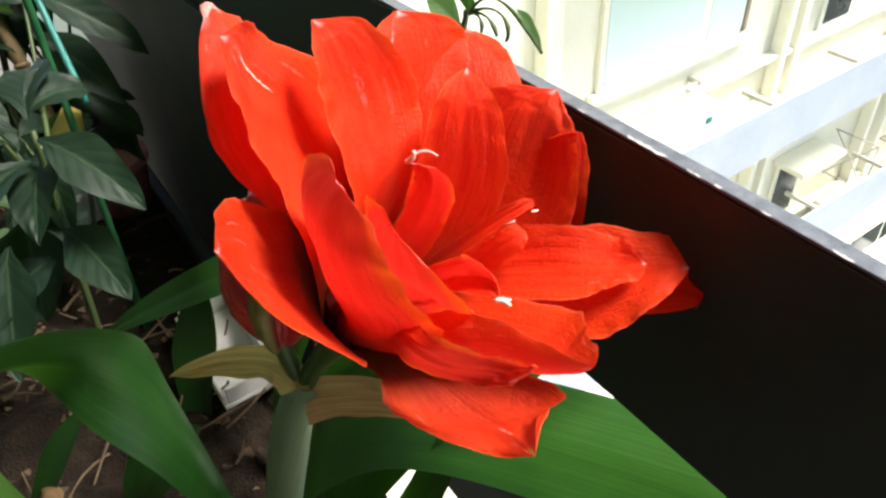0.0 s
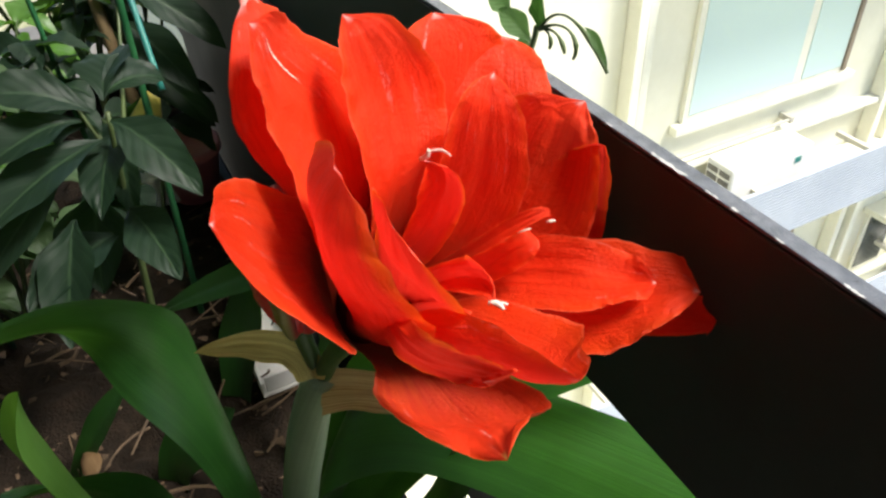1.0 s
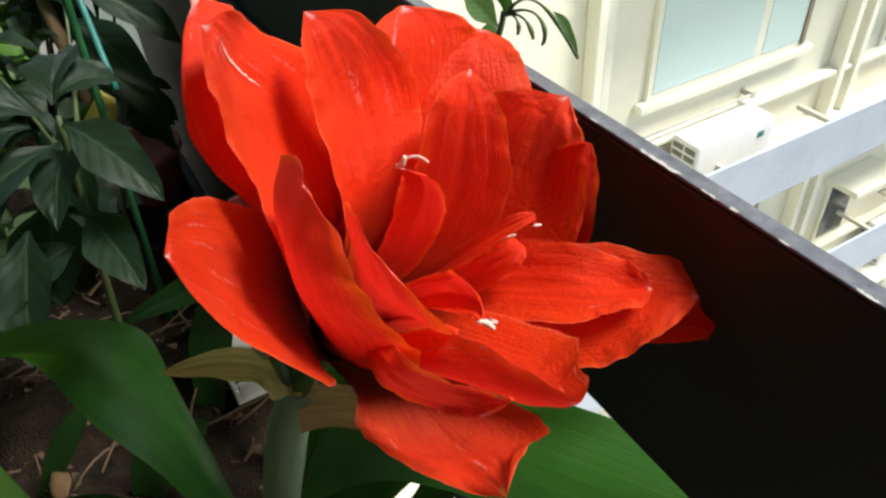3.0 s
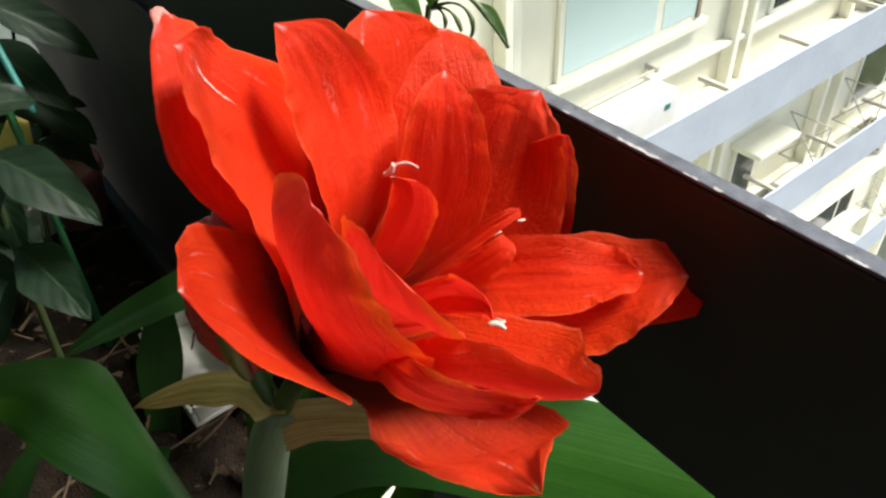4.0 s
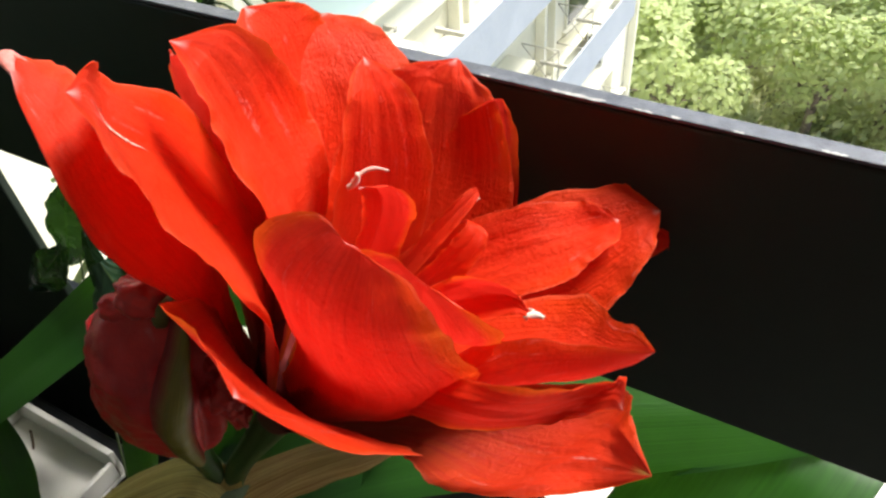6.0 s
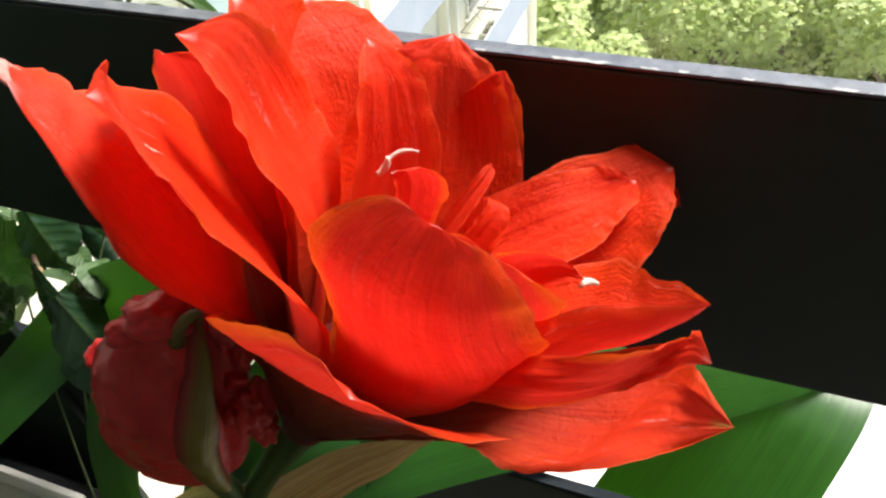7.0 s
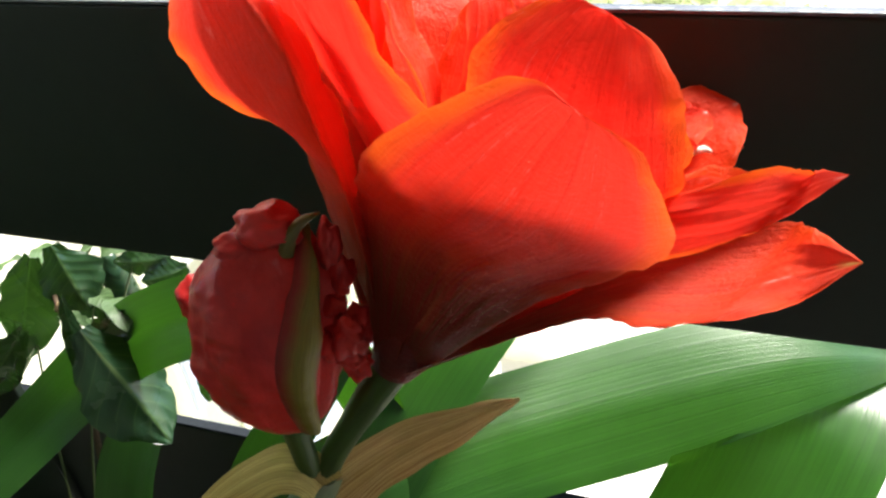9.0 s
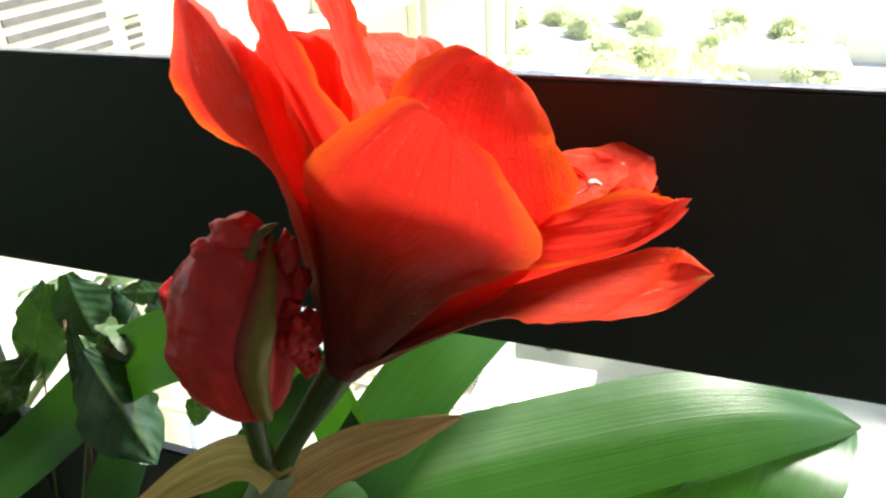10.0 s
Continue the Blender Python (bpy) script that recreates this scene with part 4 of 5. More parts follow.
def soil_sheet():
    bm = bmesh.new()
    nx, ny = 90, 46
    rows = [[bm.verts.new((-1.299 + 1.178 * i / nx, -0.464 + 0.578 * j / ny, 0.735 + 0.02 * noise.fractal(Vector((i * 0.16, j * 0.16, 2)), 0.8, 2.0, 5))) for j in range(ny + 1)] for i in range(nx + 1)]
    for i in range(nx):
        for j in range(ny):
            bm.faces.new((rows[i][j], rows[i + 1][j], rows[i + 1][j + 1], rows[i][j + 1]))
    return bm


held("soil", soil_sheet(), SOIL, planter, "dark crumbly potting soil")


def litter():
    """Dry twigs, straw and crumbs over the soil."""
    bm = bmesh.new()
    rnd = random.Random(5)
    for _ in range(260):
        p = Vector((rnd.uniform(-1.25, -0.18), rnd.uniform(-0.42, 0.09), 0.750 + rnd.random() * 0.025))
        a = rnd.uniform(0, 6.28)
        l = rnd.uniform(0.015, 0.08)
        d = Vector((math.cos(a) * l, math.sin(a) * l, rnd.uniform(-0.01, 0.02)))
        k = Vector((rnd.uniform(-0.01, 0.01), rnd.uniform(-0.01, 0.01), rnd.uniform(0, 0.01)))
        sweep(bm, [p, p + d * 0.5 + k, p + d], [rnd.uniform(0.0008, 0.0026), rnd.uniform(0.0005, 0.0012)], 5, 4)
    for _ in range(900):
        p = Vector((rnd.uniform(-1.0, -0.18), rnd.uniform(-0.42, 0.10), 0.742 + rnd.random() * 0.012))
        r = rnd.uniform(0.002, 0.008)
        vs = [bm.verts.new(p + Vector((rnd.uniform(-1, 1), rnd.uniform(-1, 1), rnd.uniform(-0.7, 0.7))) * r) for _ in range(4)]
        for tri in ((0, 1, 2), (0, 3, 1), (1, 3, 2), (2, 3, 0)):
            bm.faces.new([vs[i] for i in tri])
    return bm


tagged(part("twig_litter", litter(), TWIG, None, "", False), "dry brown twigs and crumbs on soil", "litter", kind="stuff")


def dry_leaves():
    bm = bmesh.new()
    rnd = random.Random(9)
    for k in range(30):
        p = Vector((rnd.uniform(-1.25, -0.2), rnd.uniform(-0.42, 0.09), 0.757 + rnd.random() * 0.02))
        a = rnd.uniform(0, 6.28)
        d = Vector((math.cos(a), math.sin(a), rnd.uniform(-0.2, 0.4))) * rnd.uniform(0.02, 0.05)
        one = blade([p, p + d * 0.5 + Vector((0, 0, 0.012)), p + d], rnd.uniform(0.006, 0.013), (rnd.uniform(-0.5, 0.5), rnd.uniform(-0.5, 0.5), 1), rnd.uniform(-0.6, 0.6), 0.5, 0.3, nu=7, nv=4, ripple=0.3, seed=k)
        me = bpy.data.meshes.new("tmp")
        one.to_mesh(me)
        one.free()
        bm.from_mesh(me)
        bpy.data.meshes.remove(me)
    return bm


tagged(part("dry_leaves", dry_leaves(), DRYLEAF), "curled dry brown leaves on soil", "litter", kind="stuff")


# ---- the shrubs in the planter ----
def shrub(name, label, foot, stems, leaf_mat, seed, size=(0.035, 0.06), wide=0.4, droop=0.4, count=5, category="shrub", thick=0.003):
    """A small shrub: stems rise from its foot, each with leaves along its upper part."""
    root = thing(name, label, category, at=foot)
    rnd = random.Random(seed)
    foot = Vector(foot)
    for tip in stems:
        tip = Vector(tip)
        pts = [foot, foot.lerp(tip, 0.4) + Vector((0, 0, 0.05)), foot.lerp(tip, 0.8) + Vector((0, 0, 0.05)), tip]
        stem = held("stem", sweep(bmesh.new(), pts, [thick, thick * 0.75, thick * 0.4], 6, 14), STAKE_STEM, root)
        for k in range(count):
            u = 0.5 + 0.5 * k / max(1, count - 1)
            p = bez(pts, u)
            a = 2.4 * k + rnd.uniform(-0.5, 0.5) + seed
            l = rnd.uniform(*size)
            d = Vector((math.cos(a), math.sin(a), rnd.uniform(-droop, 0.25))).normalized() * l
            leaf = blade([p, p + d * 0.35 + Vector((0, 0, 0.25 * l)), p + d * 0.8 + Vector((0, 0, 0.1 * l)), p + d - Vector((0, 0, droop * l * 0.5))], l * wide * rnd.uniform(0.8, 1.1), (rnd.uniform(-0.3, 0.3), rnd.uniform(-0.3, 0.3), 1), 0.22, 0.42, 0.08, 1.6, 0.9, wave=0.05, crease=0.1, ripple=0.06, nu=14, nv=8, seed=seed * 50 + k)
            ob = part("leaf", leaf, leaf_mat, stem)
    return root


STAKE_STEM = leaf_material("stem_green", (0.04, 0.07, 0.02), (0.09, 0.12, 0.04), 0.05, 0.5, 10.0)


def big_leaf(parent, pts, width, normal, mat, seed, **kw):
    kw = {"cup": 0.2, "peak": 0.42, "base": 0.08, "point": 1.6, "blunt": 0.9, "wave": 0.05, "crease": 0.10, "ripple": 0.05, "nu": 22, "nv": 12, **kw}
    return held("leaf", blade(pts, width, normal, seed=seed, **kw), mat, parent)


pepper = thing("pepper_plant", "dark green broad-leaved pepper shrub in the planter", "shrub", at=(-0.56, -0.02, 0.74))
held("stem", sweep(bmesh.new(), [(-0.56, -0.02, 0.74), (-0.56, -0.01, 0.85), (-0.57, 0.0, 0.95), (-0.575, 0.01, 1.03)], [0.004, 0.003, 0.002], 8, 14), STAKE_STEM, pepper)
for k, (p, q, w) in enumerate((
        ((-0.590, -0.022, 0.955), (-0.545, -0.042, 0.885), 0.0255), ((-0.590, 0.010, 0.990), (-0.557, 0.003, 0.940), 0.0115),
        ((-0.57, 0.01, 1.025), (-0.49, 0.055, 0.985), 0.016), ((-0.57, -0.01, 1.03), (-0.54, -0.085, 1.02), 0.018),
        ((-0.58, 0.01, 1.04), (-0.60, 0.06, 1.035), 0.018), ((-0.57, 0.0, 1.035), (-0.58, -0.07, 1.06), 0.016),
        ((-0.57, 0.0, 1.01), (-0.50, -0.10, 0.99), 0.02), ((-0.575, 0.01, 1.04), (-0.64, 0.03, 1.05), 0.018), ((-0.56, 0.0, 0.95), (-0.47, 0.02, 0.93), 0.016), ((-0.56, -0.01, 0.93), (-0.50, -0.09, 0.92), 0.02))):
    p, q = Vector(p), Vector(q)
    big_leaf(pepper, [p, p.lerp(q, 0.35) + Vector((0, 0, 0.018)), p.lerp(q, 0.8) + Vector((0, 0, 0.012)), q], w * 1.3, (0.35, -0.25, 0.85), DARKLEAF, 100 + k)

for k, (p, q, w) in enumerate((((-0.78, 0.06, 1.06), (-0.72, 0.135, 1.00), 0.020), ((-0.80, 0.05, 1.02), (-0.74, 0.10, 0.95), 0.022), ((-0.82, 0.04, 0.98), (-0.76, 0.11, 0.90), 0.022), ((-0.60, 0.01, 1.0), (-0.52, -0.02, 0.97), 0.020), ((-0.56, -0.03, 1.0), (-0.50, -0.12, 0.94), 0.024), ((-0.55, -0.04, 0.96), (-0.47, -0.07, 0.90), 0.024))):
    p, q = Vector(p), Vector(q)
    big_leaf(pepper, [p, p.lerp(q, 0.35) + Vector((0, 0, 0.018)), p.lerp(q, 0.8) + Vector((0, 0, 0.012)), q], w, (0.35, -0.25, 0.85), DARKLEAF, 120 + k)
held("stem", sweep(bmesh.new(), [(-0.57, 0.0, 0.95), (-0.66, 0.02, 0.98), (-0.76, 0.04, 1.0), (-0.79, 0.055, 1.06)], [0.003, 0.002, 0.0015], 8, 14), STAKE_STEM, pepper)

for k, (foot, label) in enumerate((((-0.80, 0.02, 0.74), "leggy green shrub with narrow leaves"), ((-0.95, -0.10, 0.74), "bushy green shrub with small leaves"), ((-0.72, -0.14, 0.74), "leafy green herb in the planter"), ((-1.12, 0.0, 0.74), "leggy green shrub with narrow leaves"), ((-1.22, 0.07, 0.74), "dark bushy shrub at the planter end"), ((-1.26, -0.05, 0.74), "dark bushy shrub at the planter end"), ((-1.18, 0.09, 0.74), "dark bushy shrub at the planter end"), ((-0.9, -0.3, 0.74), "bushy green shrub with small leaves"))):
    rnd = random.Random(200 + k)
    stems = [(foot[0] + rnd.uniform(-0.14, 0.12), foot[1] + rnd.uniform(-0.12, 0.10), foot[2] + rnd.uniform(0.08, 0.30)) for _ in range(6)]
    shrub("shrub", label, foot, stems, (DARKLEAF, FRESHLEAF, SAGELEAF)[k % 3], 300 + k, count=7, size=(0.03, 0.07))

# the chewed shrub outside the strap leaves
chewed = thing("chewed_shrub", "dark shrub with holed and nibbled leaves by the railing", "shrub", at=(-0.50, 0.09, 0.74))
held("stem", sweep(bmesh.new(), [(-0.50, 0.155, 0.74), (-0.485, 0.168, 0.86), (-0.468, 0.170, 0.92), (-0.4498, 0.158, 0.9581), (-0.4481, 0.158, 0.9783), (-0.4774, 0.182, 0.9831)], [0.0024, 0.0022, 0.0020, 0.0016], 8, 24), TWIG, chewed)
for p in ((-0.4498, 0.158, 0.9581), (-0.4481, 0.158, 0.9783), (-0.4774, 0.182, 0.9831), (-0.4554, 0.165, 0.9872)):
    held("node", sweep(bmesh.new(), [Vector(p) - Vector((0, 0, 0.004)), p, Vector(p) + Vector((0.001, 0, 0.004))], [0.0012, 0.0038, 0.0012], 8, 6), BAMBOO, chewed, "pale woody node")
for k, (p, m, q, w, n) in enumerate((
        ((-0.4358, 0.155, 0.982), (-0.4159, 0.15, 0.9497), (-0.3923, 0.146, 0.9101), 0.0255, (0.377, 0.923, 0.078)),
        ((-0.4702, 0.188, 1.0137), (-0.4648, 0.188, 0.9905), (-0.4598, 0.186, 0.9676), 0.019, (0.677, 0.729, 0.099)),
        ((-0.4813, 0.182, 1.0085), (-0.4996, 0.18, 0.9713), (-0.524, 0.176, 0.9219), 0.02, (0.944, 0.244, -0.223)),
        ((-0.4412, 0.158, 1.0048), (-0.4446, 0.155, 0.9725), (-0.4404, 0.15, 0.9369), 0.006, (0.603, 0.798, -0.01)),
        ((-0.3595, 0.166, 0.9624), (-0.366, 0.166, 0.949), (-0.3718, 0.164, 0.9311), 0.0085, (0.938, 0.342, -0.046)),
        ((-0.3831, 0.195, 1.0053), (-0.3986, 0.195, 0.9956), (-0.4202, 0.195, 0.9896), 0.011, (0.304, -0.378, -0.875)),
        ((-0.4742, 0.195, 0.9755), (-0.4661, 0.195, 0.9678), (-0.4551, 0.195, 0.9597), 0.012, (0.465, 0.568, 0.679)),
        ((-0.4566, 0.171, 0.9539), (-0.4326, 0.171, 0.9703), (-0.4042, 0.172, 0.986), 0.011, (0.493, -0.275, -0.825)),
        ((-0.3974, 0.2, 1.0066), (-0.4169, 0.2, 1.0001), (-0.4421, 0.2, 0.9967), 0.009, (0.215, -0.417, -0.883)),
        ((-0.4941, 0.166, 0.9634), (-0.5256, 0.162, 0.9261), (-0.5718, 0.16, 0.8908), 0.015, (0.824, 0.002, -0.566)))):
    p, m, q = Vector(p), Vector(m), Vector(q)
    big_leaf(chewed, [p, p.lerp(m, 0.7), m.lerp(q, 0.4), q], w * 1.05, (0.3, -0.8, 0.45), GLOSSLEAF, 130 + k, across=n, bite=0.30, nu=44, nv=20, peak=0.45, base=0.25, point=1.8, blunt=0.75, ripple=0.07, cup=0.10, wave=0.05, crease=0.22)
chilli = bmesh.new()
sweep(chilli, [(-0.455, 0.21, 0.9946), (-0.4559, 0.21, 0.9763), (-0.4532, 0.21, 0.9582), (-0.4494, 0.21, 0.9493)], [0.0035, 0.0085, 0.0095, 0.0090, 0.003], 12, 18)
held("pod", chilli, GLOSSLEAF, chewed, "dark green unripe pod")

shrub("leafy_shrub", "small-leaved green shrub growing through the railing", (-0.47, 0.10, 0.742), [(-0.46, 0.225, 1.0), (-0.42, 0.215, 1.01), (-0.53, 0.22, 0.98)], SAGELEAF, 340, size=(0.018, 0.032), wide=0.42, count=6, thick=0.0011)

# a pale young leaf rising beside the amaryllis
young = thing("young_leaf", "pale green young pointed leaf in the planter", "leaf", at=(-0.33, -0.05, 0.74))
big_leaf(young, [(-0.335, -0.055, 0.74), (-0.3324, -0.0768, 0.9008), (-0.3224, -0.0868, 0.9808), (-0.3134, -0.0738, 1.0128)], 0.021, (0.3, -0.6, 0.5), FRESHLEAF, 150, base=0.6, cup=0.6, peak=0.6)


def cane(name, label, a, b, r, mat, nodes=0, bend=(0, 0, 0)):
    a, b = Vector(a), Vector(b)
    bm = sweep(bmesh.new(), [a, a.lerp(b, 0.5) + Vector(bend), b], [r] * 3, 10, 20)
    for k in range(nodes):
        u = (k + 0.6) / (nodes + 0.2)
        d = (b - a).normalized() * 0.004
        p = bez([a, a.lerp(b, 0.5) + Vector(bend), b], u)
        sweep(bm, [p - d, p, p + d], [r * 1.02, r * 1.3, r * 1.02], 10, 4)
    return tagged(part(name, bm, mat), label, "plant stake")


cane("bamboo_cane", "thin brown bamboo cane stuck in the planter", (-1.06, 0.05, 0.72), (-1.20, 0.03, 1.12), 0.009, BAMBOO, 4)
cane("garden_stake", "dark green coated garden stake", (-0.66, 0.03, 0.70), (-0.70, 0.06, 1.30), 0.0035, STAKE)
cane("garden_stake", "dark green coated garden stake", (-0.86, -0.02, 0.70), (-0.98, -0.04, 1.25), 0.003, STAKE)
cane("teal_stake", "teal plastic garden stake leaning across", (-0.66, 0.06, 1.0), (-0.86, 0.06, 1.25), 0.003, TEAL)
cane("garden_stake", "fresh green arching plant stalk", (-0.70, -0.16, 0.74), (-0.66, -0.14, 1.16), 0.0026, STAKE, 0, (0.02, 0, 0))


# small pots and boxes among the shrubs
def pot(name, label, at, r0, r1, h, mat, category="flower pot"):
    root = thing(name, label, category, at=at)
    x, y, z = at
    bm = bmesh.new()
    prof = [(r0 * 0.2, 0.002), (r0, 0.0), (r1, h * 0.86), (r1 * 1.1, h * 0.86), (r1 * 1.1, h), (r1 * 0.98, h), (r1 * 0.9, h * 0.8), (r0 * 0.3, h * 0.78)]
    n = 28
    rings = [[bm.verts.new((x + r * math.cos(6.2832 * k / n), y + r * math.sin(6.2832 * k / n), z + q)) for k in range(n)] for r, q in prof]
    for a, b in zip(rings, rings[1:]):
        for k in range(n):
            e = (k + 1) % n
            bm.faces.new((a[k], a[e], b[e], b[k]))
    bm.faces.new(rings[-1])
    bm.faces.new(rings[0][::-1])
    held("body", bm, mat, root)
    return root


# Added tray, standing in for the sunlit gap between planter and railing.
tray = thing("plastic_tray", "white tray standing in for the bright gap by the railing", "tray", at=(-0.545, 0.085, 0.757))
held("base", one_box((-0.610, 0.056, 0.757), (-0.482, 0.113, 0.762), 0.001), WHITEBOX, tray, "", False)
for lo, hi in (((-0.610, 0.056, 0.7625), (-0.482, 0.060, 0.776)), ((-0.610, 0.108, 0.7625), (-0.482, 0.113, 0.792)), ((-0.610, 0.0605, 0.7625), (-0.606, 0.1075, 0.782)), ((-0.486, 0.0605, 0.7625), (-0.482, 0.1075, 0.782))):
    held("side", one_box(lo, hi, 0.001), WHITEBOX, tray, "", False)
pot("flower_pot", "pink plastic flower pot in the planter", (-0.88, 0.08, 0.752), 0.030, 0.042, 0.075, PINK)
tagged(part("white_tray", one_box((-1.02, 0.01, 0.756), (-0.86, 0.10, 0.80), 0.004), WHITEBOX, None, "", False), "small white plastic tray on soil", "tray")
tagged(part("yellow_scoop", sweep(bmesh.new(), [(-0.80, 0.02, 0.86), (-0.80, 0.04, 0.90), (-0.82, 0.06, 0.93)], [0.012, 0.02, 0.008], 12, 10, 0.3), YELLOW), "yellow plastic plant tag", "plant tag")

# a sprig that hangs outside the railing
sprig = thing("hanging_sprig", "green sprig with curled stems outside the railing", "shrub", at=(-0.70, 0.30, 0.5))
held("stem", sweep(bmesh.new(), [(-0.72, 0.185, 0.70), (-0.70, 0.30, 0.80), (-0.62, 0.41, 0.90), (-0.598, 0.42, 0.96), (-0.590, 0.42, 1.005)], [0.004, 0.0045, 0.004, 0.003], 8, 20), STAKE_STEM, sprig)
for k, (p, q, w, lift, mat) in enumerate((
        ((-0.588, 0.42, 1.003), (-0.580, 0.415, 1.044), 0.0130, 0.0, DARKLEAF), ((-0.600, 0.42, 0.985), (-0.650, 0.41, 1.005), 0.0140, 0.006, SAGELEAF),
        ((-0.598, 0.42, 0.975), (-0.638, 0.42, 0.962), 0.0120, 0.006, SAGELEAF), ((-0.596, 0.42, 0.955), (-0.560, 0.42, 0.925), 0.0120, 0.004, SAGELEAF),
        ((-0.575, 0.42, 0.945), (-0.527, 0.42, 0.932), 0.0120, 0.006, SAGELEAF), ((-0.585, 0.42, 1.003), (-0.600, 0.43, 1.028), 0.0060, 0.0, SAGELEAF),
        ((-0.512, 0.42, 1.030), (-0.474, 0.42, 1.003), 0.0050, 0.008, SAGELEAF), ((-0.640, 0.42, 1.000), (-0.690, 0.42, 1.010), 0.0130, 0.006, SAGELEAF))):
    p, q = Vector(p), Vector(q)
    up = Vector((0.2, -0.1, 1.0)) * lift
    big_leaf(sprig, [p, p.lerp(q, 0.3) + up, p.lerp(q, 0.7) + up, q], w, (0.2, -0.75, 0.6), mat, 160 + k)
for k, pts in enumerate(([(-0.585, 0.42, 1.003), (-0.560, 0.42, 1.040), (-0.530, 0.42, 1.036), (-0.508, 0.42, 1.028), (-0.474, 0.42, 1.000)], [(-0.585, 0.42, 1.004), (-0.555, 0.42, 1.022), (-0.528, 0.42, 1.030), (-0.515, 0.42, 1.008), (-0.526, 0.42, 0.994)],
                         [(-0.585, 0.42, 1.003), (-0.570, 0.42, 1.012), (-0.560, 0.42, 1.000), (-0.566, 0.42, 0.990)], [(-0.585, 0.42, 1.004), (-0.556, 0.42, 1.016), (-0.545, 0.42, 1.006), (-0.540, 0.42, 0.994)])):
    held("curled_stem", sweep(bmesh.new(), pts, [0.0022, 0.0014, 0.0012, 0.0026, 0.0016], 6, 16), STAKE_STEM, sprig)

# ---- the neighbouring wing ----
WX = -4.3
wing = thing("apartment_wing", "cream painted apartment wing with grey screens and windows", "building", at=(WX, 8, -16))


def wingpart(name, lo, hi, mat, parent=None, bevel=0.0, label=""):
    ob = part(name, one_box(lo, hi, bevel), mat, parent or wing, label, False)
    if (parent or wing) is wing:
        ob.matrix_parent_inverse = Matrix.Translation(wing.location).inverted()
    return ob


wingpart("wall", (WX - 6, 0.6, -16), (WX, 14.9, 6), FACADE)
STOREY = 2.8
for s in range(-4, 2):
    z0 = -2.0 + STOREY * s            # the sill's height
    for y, w in ((4.45, 2.05), (10.9, 1.5)) if s < 0 else ((4.45, 2.05),):
        win = wingpart("window", (WX + 0.002, y, z0), (WX + 0.05, y + w, z0 + 1.35), TRIM, bevel=0.004)
        for q, (f0, f1) in enumerate(((0.03, 0.645), (0.70, 0.955))):
            wingpart("pane", (WX + 0.051, y + f0 * w, z0 + 0.07), (WX + 0.058, y + f1 * w, z0 + 1.29), GLASS if y < 8 else DARKGLASS, win)
        wingpart("frame", (WX + 0.0515, y + 0.960 * w, z0 + 0.03), (WX + 0.075, y + 0.985 * w, z0 + 1.33), BROWNFRAME, win, 0.003, "brown side frame")
        wingpart("sill", (WX + 0.002, y - 0.1, z0 - 0.09), (WX + 0.10, y + w + 0.1, z0 - 0.002), TRIM, win, 0.01)
        wingpart("hood", (WX + 0.002, y - 0.12, z0 + 1.42), (WX + 0.34, y + w + 0.12, z0 + 1.50), TRIM, win, 0.01)
    win = wingpart("window", (WX + 0.002, 7.9, z0 - 0.4), (WX + 0.04, 8.5, z0 + 0.55), TRIM, bevel=0.004)
    wingpart("pane", (WX + 0.041, 7.96, z0 - 0.34), (WX + 0.048, 8.44, z0 + 0.49), DARKGLASS, win)
    wingpart("hood", (WX + 0.002, 7.8, z0 + 0.6), (WX + 0.45, 8.7, z0 + 0.68), TRIM, win, 0.01)
    wingpart("ledge", (WX + 0.002, 4.2, z0 - 0.47), (WX + 0.13, 14.6, z0 - 0.41), TRIM, bevel=0.01)
    wingpart("ledge", (WX + 0.002, 4.2, z0 - 1.07), (WX + 0.66, 12.3, z0 - 0.97), TRIM, bevel=0.01)
for y in (3.72, 3.86, 7.1, 7.35, 9.7, 10.1, 13.4, 14.75):
    wingpart("pilaster", (WX + 0.002, y, -16), (WX + (0.16 if y != 3.86 else 0.10), y + 0.09, 5.9), TRIM, bevel=0.01)


wingpart("conduit", (WX + 0.11, 4.3, -2.315), (WX + 0.14, 5.80, -2.285), IRON, bevel=0.008, label="thin grey pipe under the window")
wingpart("bracket", (WX + 0.002, 5.77, -2.33), (WX + 0.15, 5.82, -2.27), IRON)
louvre = wingpart("louvre", (WX + 0.165, 3.15, 0.05), (WX + 0.185, 4.05, 0.95), TRIM, bevel=0.004)
for q in range(9):
    wingpart("slat", (WX + 0.186, 3.19, 0.09 + 0.095 * q), (WX + 0.20, 4.01, 0.135 + 0.095 * q), ACDARK, louvre)
for q in range(7):
    wingpart("vent_slot", (WX + 0.002, 4.36, 0.06 + 0.075 * q), (WX + 0.012, 4.52, 0.09 + 0.075 * q), ACDARK)


